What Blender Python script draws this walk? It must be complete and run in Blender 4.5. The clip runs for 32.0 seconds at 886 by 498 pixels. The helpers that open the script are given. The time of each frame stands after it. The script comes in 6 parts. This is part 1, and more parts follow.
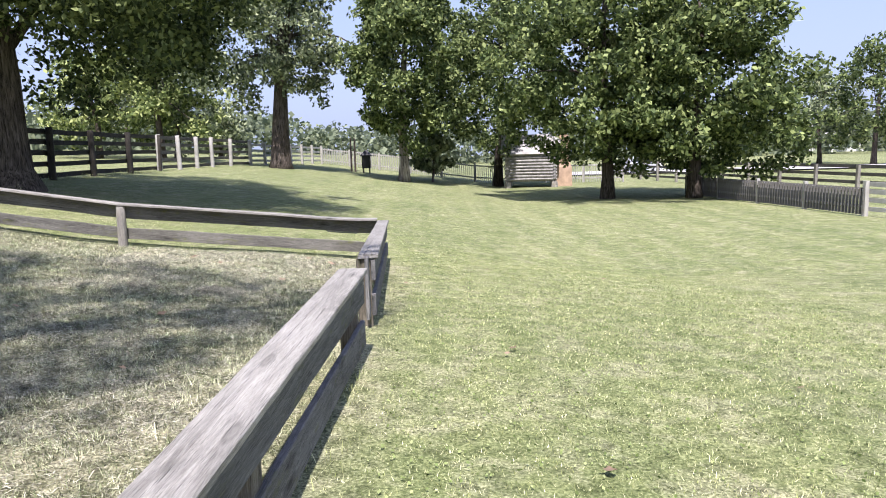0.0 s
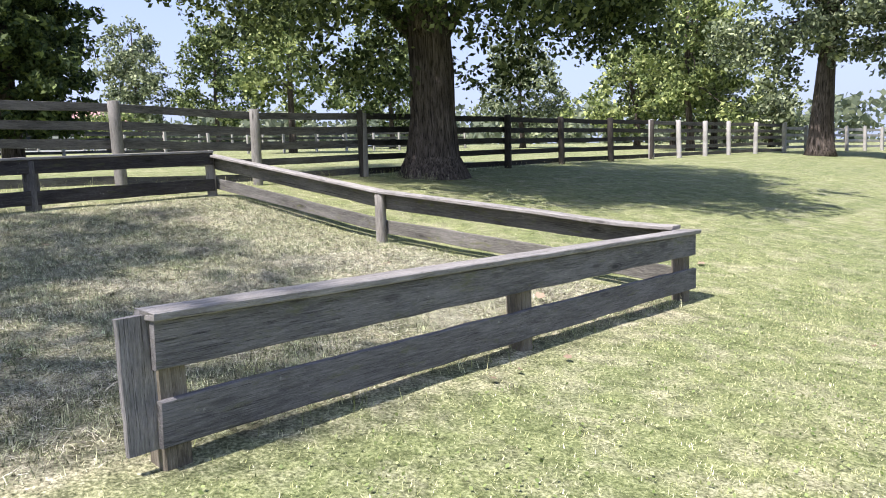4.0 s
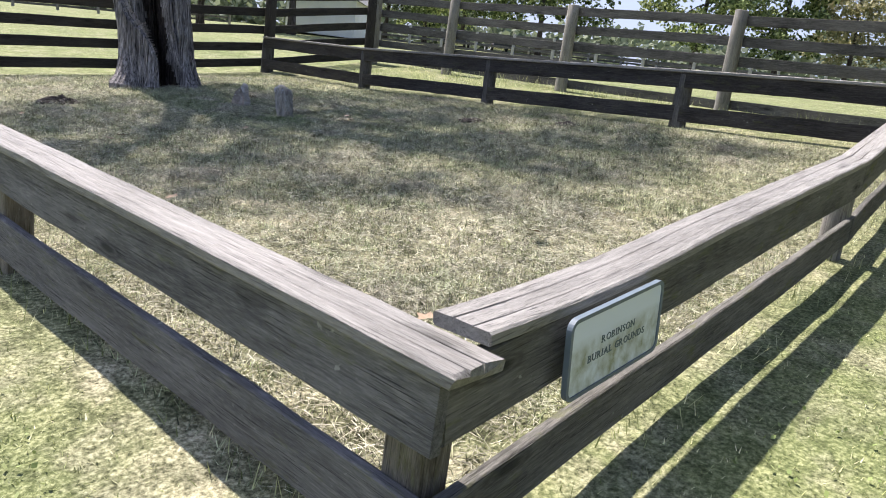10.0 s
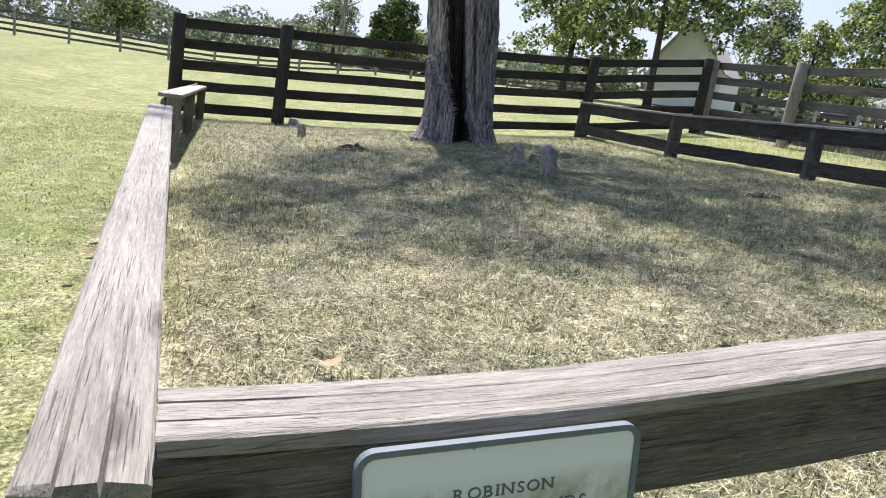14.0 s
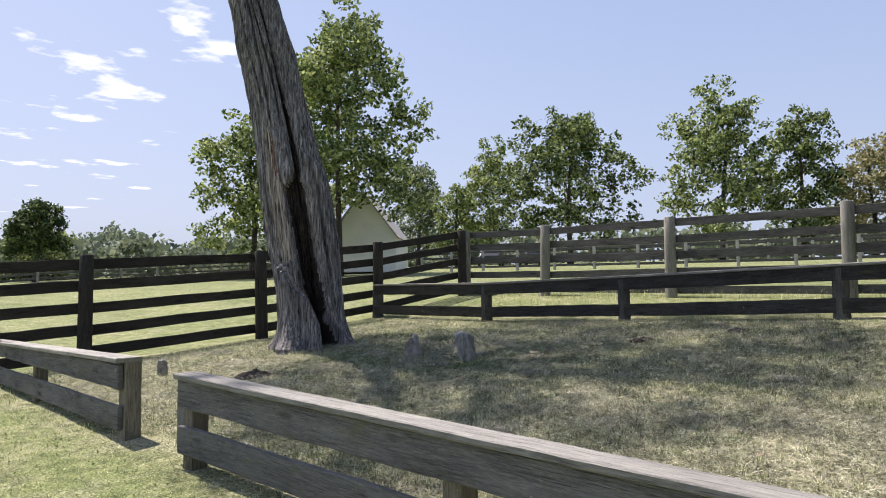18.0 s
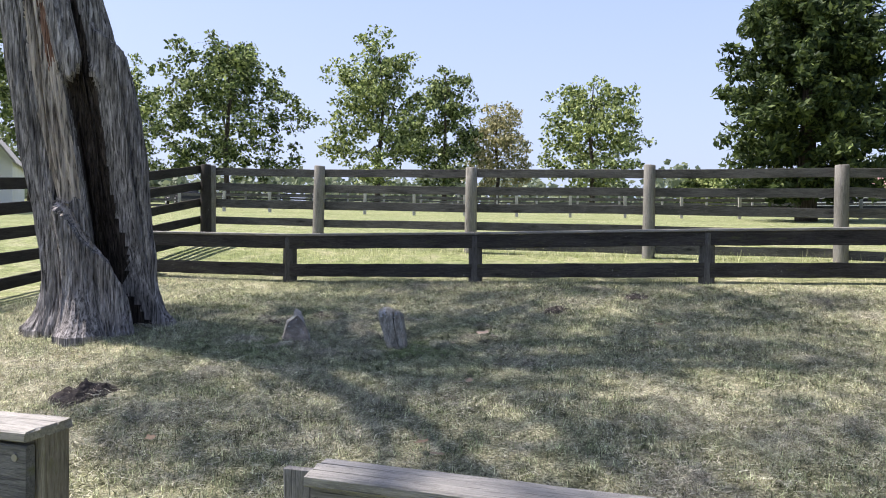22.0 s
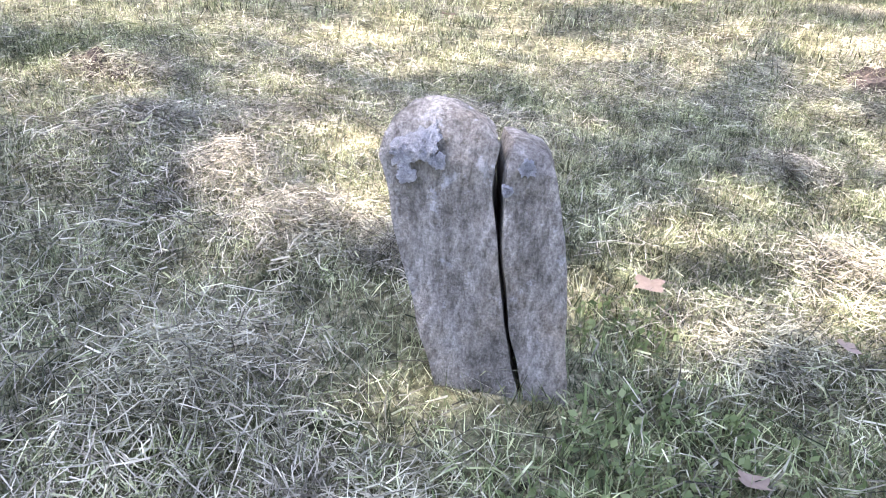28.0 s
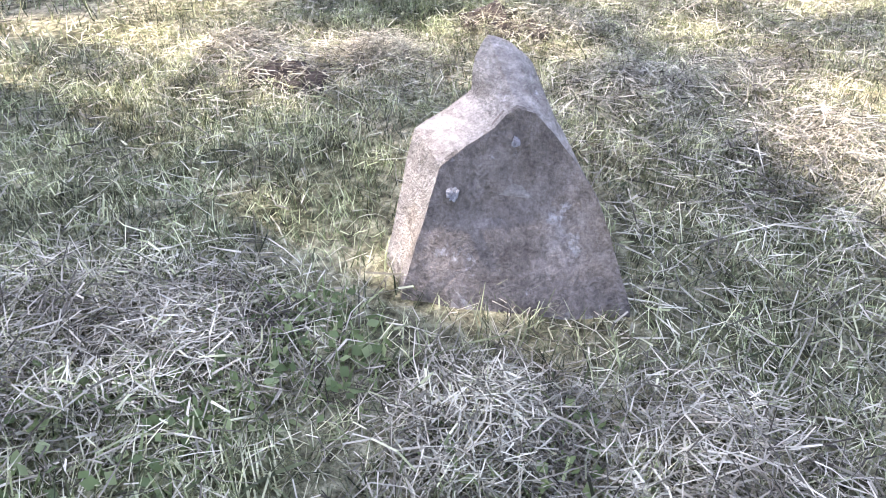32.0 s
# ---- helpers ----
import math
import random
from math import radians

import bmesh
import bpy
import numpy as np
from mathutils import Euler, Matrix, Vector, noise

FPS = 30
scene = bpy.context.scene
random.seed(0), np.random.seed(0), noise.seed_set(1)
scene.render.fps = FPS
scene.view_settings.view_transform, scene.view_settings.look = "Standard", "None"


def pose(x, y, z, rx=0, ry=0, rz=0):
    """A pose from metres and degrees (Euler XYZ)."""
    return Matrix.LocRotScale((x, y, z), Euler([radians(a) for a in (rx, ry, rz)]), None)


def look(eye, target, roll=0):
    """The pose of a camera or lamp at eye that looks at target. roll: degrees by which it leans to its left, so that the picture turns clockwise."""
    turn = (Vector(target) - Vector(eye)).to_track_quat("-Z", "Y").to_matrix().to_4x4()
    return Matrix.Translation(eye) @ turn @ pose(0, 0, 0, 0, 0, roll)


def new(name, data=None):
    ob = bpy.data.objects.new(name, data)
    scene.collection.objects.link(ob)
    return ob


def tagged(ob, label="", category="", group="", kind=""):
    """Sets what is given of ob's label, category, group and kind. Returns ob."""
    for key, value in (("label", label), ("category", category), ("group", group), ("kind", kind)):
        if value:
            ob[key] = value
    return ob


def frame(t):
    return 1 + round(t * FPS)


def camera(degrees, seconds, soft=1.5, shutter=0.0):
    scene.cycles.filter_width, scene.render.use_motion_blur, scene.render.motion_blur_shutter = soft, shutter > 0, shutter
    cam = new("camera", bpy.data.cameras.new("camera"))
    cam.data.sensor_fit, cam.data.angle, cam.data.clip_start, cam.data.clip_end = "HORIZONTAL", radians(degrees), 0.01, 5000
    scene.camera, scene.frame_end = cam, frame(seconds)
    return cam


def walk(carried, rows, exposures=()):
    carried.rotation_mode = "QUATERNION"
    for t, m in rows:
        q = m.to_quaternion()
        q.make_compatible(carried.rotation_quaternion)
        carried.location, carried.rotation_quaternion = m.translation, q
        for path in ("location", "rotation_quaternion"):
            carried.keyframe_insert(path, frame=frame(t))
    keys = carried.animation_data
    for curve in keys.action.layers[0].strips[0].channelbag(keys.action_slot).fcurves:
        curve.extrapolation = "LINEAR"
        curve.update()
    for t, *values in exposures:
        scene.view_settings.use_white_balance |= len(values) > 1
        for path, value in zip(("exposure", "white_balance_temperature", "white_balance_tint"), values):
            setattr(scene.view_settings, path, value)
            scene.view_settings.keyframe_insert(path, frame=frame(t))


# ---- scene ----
cam = camera(64.0, 32.0, soft=1.0)
PATH = [
    (0, (-0.063, 0.155, 1.581), (-0.04, 2.179, 1.309), -1.5),
    (0.5, (0.265, 0.735, 1.528), (-0.042, 2.719, 1.277), -1.4),
    (1, (0.558, 1.266, 1.496), (-0.036, 3.191, 1.249), -1.1),
    (1.5, (0.856, 1.795, 1.51), (0.027, 3.638, 1.269), -1.2),
    (2, (1.181, 2.316, 1.502), (0.188, 4.079, 1.272), -1.1),
    (2.5, (1.417, 2.948, 1.446), (0.302, 4.649, 1.226), -1.2),
    (4.5, (2.027, 5.645, 1.219), (0.539, 6.959, 0.973), -2.4),
    (5, (2.006, 6.322, 1.214), (0.421, 7.514, 0.954), -2.0),
    (5.5, (2.018, 6.967, 1.226), (0.342, 8.024, 0.952), -1.6),
    (6, (1.962, 7.533, 1.177), (0.215, 8.469, 0.906), -0.8),
    (6.5, (1.981, 8.133, 1.18), (0.175, 8.944, 0.891), -0.2),
    (7, (1.853, 8.824, 1.146), (-0.013, 9.463, 0.816), -0.2),
    (7.5, (1.698, 9.468, 1.135), (-0.221, 9.903, 0.777), 0.4),
    (8, (1.566, 10.095, 1.16), (-0.39, 10.265, 0.777), 0.9),
    (8.5, (1.359, 10.689, 1.191), (-0.594, 10.53, 0.793), 1.9),
    (9, (1.025, 11.188, 1.173), (-0.861, 10.665, 0.767), 3.6),
    (9.5, (0.695, 11.602, 1.165), (-1.014, 10.694, 0.736), 5.7),
    (10, (0.227, 11.851, 1.157), (-1.2, 10.575, 0.691), 7.2),
    (10.5, (-0.218, 12.006, 1.139), (-1.294, 10.407, 0.627), 8.4),
    (11, (-0.669, 11.958, 1.135), (-1.363, 10.188, 0.534), 7.9),
    (11.5, (-1.064, 11.868, 1.053), (-1.383, 9.999, 0.355), 5.4),
    (12, (-1.294, 11.802, 0.923), (-1.466, 9.915, 0.191), 6.0),
    (12.5, (-1.337, 11.826, 0.851), (-1.476, 9.938, 0.082), 7.3),
    (13, (-1.301, 11.841, 0.874), (-1.504, 9.958, 0.138), 8.5),
    (13.5, (-1.188, 11.892, 0.975), (-1.598, 10.003, 0.377), 9.2),
    (14, (-0.963, 11.943, 1.152), (-1.62, 10.097, 0.735), 8.9),
    (14.5, (-0.776, 11.968, 1.275), (-1.581, 10.16, 0.977), 7.1),
    (16.5, (0.369, 11.279, 1.329), (-0.782, 9.644, 1.266), 1.5),
    (17, (0.722, 11.179, 1.319), (-0.488, 9.591, 1.428), -1.3),
    (17.5, (1.111, 10.927, 1.321), (-0.211, 9.432, 1.458), -1.5),
    (18, (1.529, 10.621, 1.274), (0.117, 9.21, 1.397), -0.7),
    (18.5, (1.701, 10.216, 1.232), (0.197, 8.902, 1.336), 0.1),
    (19, (1.848, 9.715, 1.277), (0.316, 8.564, 1.361), 0.3),
    (19.5, (1.891, 9.263, 1.269), (0.275, 8.219, 1.355), 0.2),
    (20, (1.868, 8.811, 1.346), (0.159, 7.885, 1.427), 0.2),
    (20.5, (1.833, 8.317, 1.374), (0.047, 7.521, 1.455), 0.2),
    (21, (1.718, 7.855, 1.369), (-0.134, 7.182, 1.432), 0.5),
    (21.5, (1.511, 7.43, 1.429), (-0.385, 6.852, 1.449), 0.6),
    (22, (1.329, 6.934, 1.469), (-0.585, 6.424, 1.427), 0.7),
    (22.5, (1.099, 6.527, 1.453), (-0.812, 6.053, 1.328), 0.7),
    (23, (0.73, 6.222, 1.474), (-1.18, 5.76, 1.261), 0.7),
    (23.5, (0.285, 5.928, 1.462), (-1.603, 5.528, 1.174), 2.0),
    (24, (-0.219, 5.788, 1.447), (-2.125, 5.527, 1.147), 2.4),
    (24.5, (-0.685, 5.718, 1.523), (-2.602, 5.477, 1.255), 2.9),
    (25, (-1.171, 5.557, 1.523), (-3.052, 5.289, 1.194), 3.6),
    (25.5, (-1.541, 5.46, 1.607), (-3.443, 5.19, 1.048), 1.3),
    (27.5, (-3.49, 5.02, 1.289), (-5.31, 4.779, 0.495), 4.4),
    (28, (-3.696, 4.986, 1.0), (-5.513, 4.779, 0.19), 5.3),
    (28.5, (-3.759, 4.969, 0.953), (-5.565, 4.782, 0.115), 6.3),
    (29, (-3.725, 4.979, 0.946), (-5.523, 4.789, 0.09), 7.5),
    (29.5, (-3.705, 4.983, 0.977), (-5.492, 4.76, 0.108), 8.4),
    (30, (-3.662, 4.93, 1.028), (-5.434, 4.646, 0.143), 8.4),
    (30.5, (-3.604, 4.755, 1.118), (-5.356, 4.41, 0.217), 7.6),
    (31, (-3.636, 4.457, 1.16), (-5.377, 4.067, 0.255), 5.6),
    (31.5, (-3.756, 4.218, 1.054), (-5.474, 3.782, 0.128), 1.5),
    (32, (-3.781, 4.124, 0.942), (-5.479, 3.702, -0.026), 0.8),
]
EXPOSURES = [(0, 0.9, 6050, 23), (5, 1.06, 6100, 22.5), (8, 1.0, 6150, 22), (10, 0.98, 6300, 20), (13, 1.09, 6400, 18.5), (17, 0.65, 6550, 18), (20, 0.71, 6550, 18), (22, 0.97, 6300, 19.5), (23, 1.14, 6000, 21), (25, 1.76, 6000, 23.5), (28, 2.7, 6700, 27.5), (30, 2.93, 6850, 28), (32, 2.75, 6850, 28)]
walk(cam, [(t, look(eye, target, roll)) for t, eye, target, roll in PATH], EXPOSURES)

# ---- world, sun ----
SUN_EL, SUN_AZ = 61.0, -89.0  # degrees; azimuth from +x
sun_way = Vector((math.cos(radians(SUN_EL)) * math.cos(radians(SUN_AZ)), math.cos(radians(SUN_EL)) * math.sin(radians(SUN_AZ)), math.sin(radians(SUN_EL))))
sun = new("sun", bpy.data.lights.new("sun", "SUN"))
sun.data.energy, sun.data.angle, sun.data.color = 5.0, radians(0.85), (1.0, 0.95, 0.86)
sun.matrix_world = look(sun_way * 60, (0, 0, 0))

world = bpy.data.worlds.new("world")
scene.world = world
world.use_nodes = True
wt = world.node_tree
wt.nodes.clear()
w_out, w_bg, w_sky = wt.nodes.new("ShaderNodeOutputWorld"), wt.nodes.new("ShaderNodeBackground"), wt.nodes.new("ShaderNodeTexSky")
w_sky.sky_type, w_sky.sun_disc = "NISHITA", False
w_sky.sun_elevation, w_sky.sun_rotation = radians(SUN_EL), radians(90 - SUN_AZ)
w_sky.air_density, w_sky.dust_density, w_sky.ozone_density, w_sky.altitude = 1.0, 4.5, 1.1, 100
w_bg.inputs["Strength"].default_value = 0.122
# thin fair-weather clouds
w_co, w_sep, w_div, w_comb = (wt.nodes.new("ShaderNode" + k) for k in ("TexCoord", "SeparateXYZ", "VectorMath", "CombineXYZ"))
w_no, w_ra, w_mix = wt.nodes.new("ShaderNodeTexNoise"), wt.nodes.new("ShaderNodeValToRGB"), wt.nodes.new("ShaderNodeMix")
w_dot, w_near, w_add, w_up = wt.nodes.new("ShaderNodeVectorMath"), wt.nodes.new("ShaderNodeMapRange"), wt.nodes.new("ShaderNodeMath"), wt.nodes.new("ShaderNodeMath")
w_div.operation, w_dot.operation, w_up.operation = "DIVIDE", "DOT_PRODUCT", "MAXIMUM"
wt.links.new(w_co.outputs["Generated"], w_sep.inputs[0])
wt.links.new(w_sep.outputs["Z"], w_up.inputs[0])
w_up.inputs[1].default_value = 0.04
for k in "XYZ":
    wt.links.new(w_up.outputs[0], w_comb.inputs[k])
wt.links.new(w_co.outputs["Generated"], w_div.inputs[0])
wt.links.new(w_comb.outputs[0], w_div.inputs[1])
wt.links.new(w_div.outputs[0], w_no.inputs["Vector"])
w_no.inputs["Scale"].default_value, w_no.inputs["Detail"].default_value, w_no.inputs["Roughness"].default_value = 2.1, 7, 0.55
wt.links.new(w_co.outputs["Generated"], w_dot.inputs[0])
w_dot.inputs[1].default_value = (-0.25, -0.90, 0.345)
w_near.inputs["From Min"].default_value, w_near.inputs["From Max"].default_value = 0.94, 0.985
w_near.inputs["To Min"].default_value, w_near.inputs["To Max"].default_value = -0.16, 0.0
wt.links.new(w_dot.outputs["Value"], w_near.inputs["Value"])
wt.links.new(w_no.outputs["Fac"], w_add.inputs[0])
wt.links.new(w_near.outputs["Result"], w_add.inputs[1])
w_ra.color_ramp.elements[0].position, w_ra.color_ramp.elements[1].position = 0.555, 0.66
w_mix.data_type = "RGBA"
w_mix.inputs["B"].default_value = (7.5, 7.7, 8.0, 1)
wt.links.new(w_add.outputs[0], w_ra.inputs["Fac"])
wt.links.new(w_ra.outputs["Color"], w_mix.inputs["Factor"])
w_haze, w_soft = wt.nodes.new("ShaderNodeValToRGB"), wt.nodes.new("ShaderNodeMix")
w_soft.data_type = "RGBA"
w_soft.inputs["Factor"].default_value = 0.75
haze = w_haze.color_ramp.elements
haze.new(0.4)
for k, (at, c) in zip(haze, ((0.0, (3.2, 3.8, 4.8)), (0.4, (2.05, 2.8, 4.25)), (1.0, (1.2, 1.8, 3.7)))):
    k.position, k.color = at, (*c, 1)
wt.links.new(w_sep.outputs["Z"], w_haze.inputs["Fac"])
wt.links.new(w_sky.outputs["Color"], w_soft.inputs["A"])
wt.links.new(w_haze.outputs["Color"], w_soft.inputs["B"])
wt.links.new(w_soft.outputs["Result"], w_mix.inputs["A"])
wt.links.new(w_mix.outputs["Result"], w_bg.inputs["Color"])
wt.links.new(w_bg.outputs["Background"], w_out.inputs["Surface"])


# ---- materials ----
class Mat:
    """A node material with short hands for its nodes."""

    def __init__(self, name, rough=0.8, spec=0.3):
        self.m = bpy.data.materials.new(name)
        self.m.use_nodes = True
        self.t = self.m.node_tree
        self.b = self.t.nodes["Principled BSDF"]
        self.b.inputs["Roughness"].default_value = rough
        self.b.inputs["Specular IOR Level"].default_value = spec

    def node(self, kind, **props):
        n = self.t.nodes.new(kind)
        for k, v in props.items():
            if k in n.inputs:
                n.inputs[k].default_value = v
        return n

    def link(self, a, b):
        self.t.links.new(a, b)

    def coords(self, scale, which="Object", turn=(0, 0, 0)):
        c, mp = self.t.nodes.new("ShaderNodeTexCoord"), self.t.nodes.new("ShaderNodeMapping")
        mp.inputs["Scale"].default_value, mp.inputs["Rotation"].default_value = scale, turn
        self.link(c.outputs[which], mp.inputs["Vector"])
        return mp.outputs["Vector"]

    def noise(self, vec, scale, detail=5, rough=0.55, distort=0.0):
        n = self.t.nodes.new("ShaderNodeTexNoise")
        n.inputs["Scale"].default_value, n.inputs["Detail"].default_value = scale, detail
        n.inputs["Roughness"].default_value, n.inputs["Distortion"].default_value = rough, distort
        self.link(vec, n.inputs["Vector"])
        return n.outputs["Fac"]

    def ramp(self, fac, stops):
        r = self.t.nodes.new("ShaderNodeValToRGB")
        e = r.color_ramp.elements
        while len(e) < len(stops):
            e.new(0.5)
        for k, (p, c) in zip(e, stops):
            k.position, k.color = p, (*c, 1) if len(c) == 3 else c
        self.link(fac, r.inputs["Fac"])
        return r.outputs["Color"]

    def mix(self, fac, a, b, how="MIX"):
        x = self.t.nodes.new("ShaderNodeMix")
        x.data_type, x.blend_type = "RGBA", how
        for v, k in ((fac, "Factor"), (a, "A"), (b, "B")):
            if hasattr(v, "links"):
                self.link(v, x.inputs[k])
            elif k == "Factor":
                x.inputs[k].default_value = v
            else:
                x.inputs[k].default_value = (*v, 1)
        return x.outputs["Result"]

    def bump(self, height, strength, distance):
        b = self.t.nodes.new("ShaderNodeBump")
        b.inputs["Strength"].default_value, b.inputs["Distance"].default_value = strength, distance
        self.link(height, b.inputs["Height"])
        self.link(b.outputs["Normal"], self.b.inputs["Normal"])

    def colour(self, c):
        if hasattr(c, "links"):
            self.link(c, self.b.inputs["Base Color"])
        else:
            self.b.inputs["Base Color"].default_value = (*c, 1)
        return self

    def per_object(self):
        return self.t.nodes.new("ShaderNodeObjectInfo").outputs["Random"]

    def per_island(self):
        return self.t.nodes.new("ShaderNodeNewGeometry").outputs["Random Per Island"]


def wood_material(name, dark, mid, pale, moss=0.0, upright=False, rough=0.88, spec=0.2):
    """Weathered board: growth lines, fibres and checks along local x (z for posts), knots, grey bloom, moss."""
    m = Mat(name, rough, spec)
    rnd = m.per_object()
    mul = m.node("ShaderNodeMath")
    mul.operation = "MULTIPLY"
    mul.inputs[1].default_value = 37.0
    m.link(rnd, mul.inputs[0])

    def field(length, across):
        v = m.coords((across, across, length) if upright else (length, across, across))
        shift = m.node("ShaderNodeVectorMath")
        shift.operation = "ADD"
        m.link(v, shift.inputs[0])
        m.link(mul.outputs[0], shift.inputs[1])
        return shift.outputs[0]

    growth = m.noise(field(0.55, 7), 1.0, 2, 0.4, 0.5)
    wave, lines = m.node("ShaderNodeMath"), m.node("ShaderNodeMath")
    wave.operation, lines.operation = "MULTIPLY", "SINE"
    wave.inputs[1].default_value = 85.0
    m.link(growth, wave.inputs[0])
    m.link(wave.outputs[0], lines.inputs[0])
    coarse = m.noise(field(8, 100), 1.0, 6, 0.7, 0.4)
    fine = m.noise(field(30, 330), 1.0, 4, 0.7)
    grain = m.mix(0.5, coarse, fine)
    base = m.ramp(grain, [(0.36, dark), (0.49, mid), (0.62, pale)])
    base = m.mix(0.38, base, m.ramp(lines.outputs[0], [(0.0, (0.62, 0.62, 0.63)), (0.5, (1.02, 1.02, 1.02)), (1.0, (1.22, 1.21, 1.20))]), "MULTIPLY")
    blot = m.noise(field(1.3, 6), 1.1, 5, 0.6)
    base = m.mix(m.ramp(blot, [(0.35, (0, 0, 0)), (0.68, (0.9,) * 3)]), m.mix(0.35, base, dark), m.mix(0.45, base, pale))
    knot = m.node("ShaderNodeTexVoronoi", Scale=1.0)
    m.link(field(1.7, 6.5), knot.inputs["Vector"])
    base = m.mix(m.ramp(knot.outputs["Distance"], [(0.06, (0.85,) * 3), (0.12, (0.25,) * 3), (0.15, (0.5,) * 3), (0.2, (0, 0, 0))]), base, tuple(c * 0.6 for c in dark))
    check = m.noise(field(5, 300), 1.0, 2, 0.5, 0.2)
    base = m.mix(m.ramp(check, [(0.32, (0.7,) * 3), (0.40, (0, 0, 0))]), base, tuple(c * 0.35 for c in dark))
    crack = m.noise(field(0.7, 70), 1.0, 2, 0.5, 0.2)
    base = m.mix(m.ramp(crack, [(0.235, (1, 1, 1)), (0.27, (0, 0, 0))]), base, tuple(c * 0.15 for c in dark))
    base = m.mix(0.45, base, m.ramp(rnd, [(0, (0.62, 0.62, 0.64)), (0.5, (0.9, 0.88, 0.86)), (1, (1.15, 1.13, 1.08))]), "MULTIPLY")
    if moss:
        mo = m.ramp(m.noise(field(1.8, 6), 2.3, 7, 0.7), [(0.56, (0, 0, 0)), (0.72, (moss,) * 3)])
        base = m.mix(mo, base, (0.13, 0.14, 0.04))
        spot = m.ramp(m.noise(field(28, 28), 1.0, 3, 0.6), [(0.68, (0, 0, 0)), (0.72, (0.6,) * 3)])
        base = m.mix(m.mix(1.0, spot, m.ramp(blot, [(0.45, (0, 0, 0)), (0.6, (1, 1, 1))]), "MULTIPLY"), base, (0.42, 0.43, 0.38))
    m.colour(base)
    h = m.mix(0.6, grain, m.ramp(check, [(0.28, (0, 0, 0)), (0.38, (1, 1, 1))]), "MULTIPLY")
    h = m.mix(0.8, h, m.ramp(crack, [(0.22, (0, 0, 0)), (0.28, (1, 1, 1))]), "MULTIPLY")
    m.bump(h, 1.0, 0.007)
    return m.m


M_BOARD = wood_material("weathered_board", (0.052, 0.052, 0.052), (0.138, 0.137, 0.134), (0.27, 0.266, 0.256), 0.65)
M_SILVER_BOARD = wood_material("silvered_board", (0.055, 0.054, 0.046), (0.15, 0.146, 0.128), (0.29, 0.282, 0.25), 0.9)
# M_BOARD darkened: the shade on the pasture-side fence is put into the colour
M_SHADED = wood_material("shaded_weathered_board", (0.018, 0.017, 0.016), (0.044, 0.041, 0.038), (0.105, 0.098, 0.090), 0.3)
M_CAP = wood_material("weathered_cap", (0.14, 0.134, 0.116), (0.285, 0.275, 0.243), (0.45, 0.437, 0.395), rough=0.6, spec=0.38)
M_OUTER = wood_material("grey_fence_board", (0.034, 0.033, 0.031), (0.095, 0.092, 0.086), (0.225, 0.217, 0.20))
M_OUTPOST = wood_material("grey_fence_post", (0.13, 0.125, 0.11), (0.25, 0.24, 0.21), (0.40, 0.385, 0.34), 0.15, True)
M_OUTPOST_FLAT = wood_material("pale_end_board", (0.12, 0.118, 0.11), (0.26, 0.255, 0.24), (0.42, 0.41, 0.385), 0.1)
# post colour darkened to match, shade included
M_SHADEPOST = wood_material("shaded_grey_fence_post", (0.035, 0.034, 0.032), (0.095, 0.092, 0.086), (0.20, 0.195, 0.18), 0.2, True)
M_POST = wood_material("weathered_post", (0.06, 0.052, 0.038), (0.185, 0.165, 0.128), (0.35, 0.318, 0.25), 0.7, True)
M_DARK = wood_material("dark_fence_board", (0.020, 0.019, 0.017), (0.042, 0.039, 0.034), (0.085, 0.078, 0.066))
M_DARKPOST = wood_material("dark_fence_post", (0.022, 0.02, 0.018), (0.045, 0.041, 0.036), (0.09, 0.082, 0.068), 0.1, True)


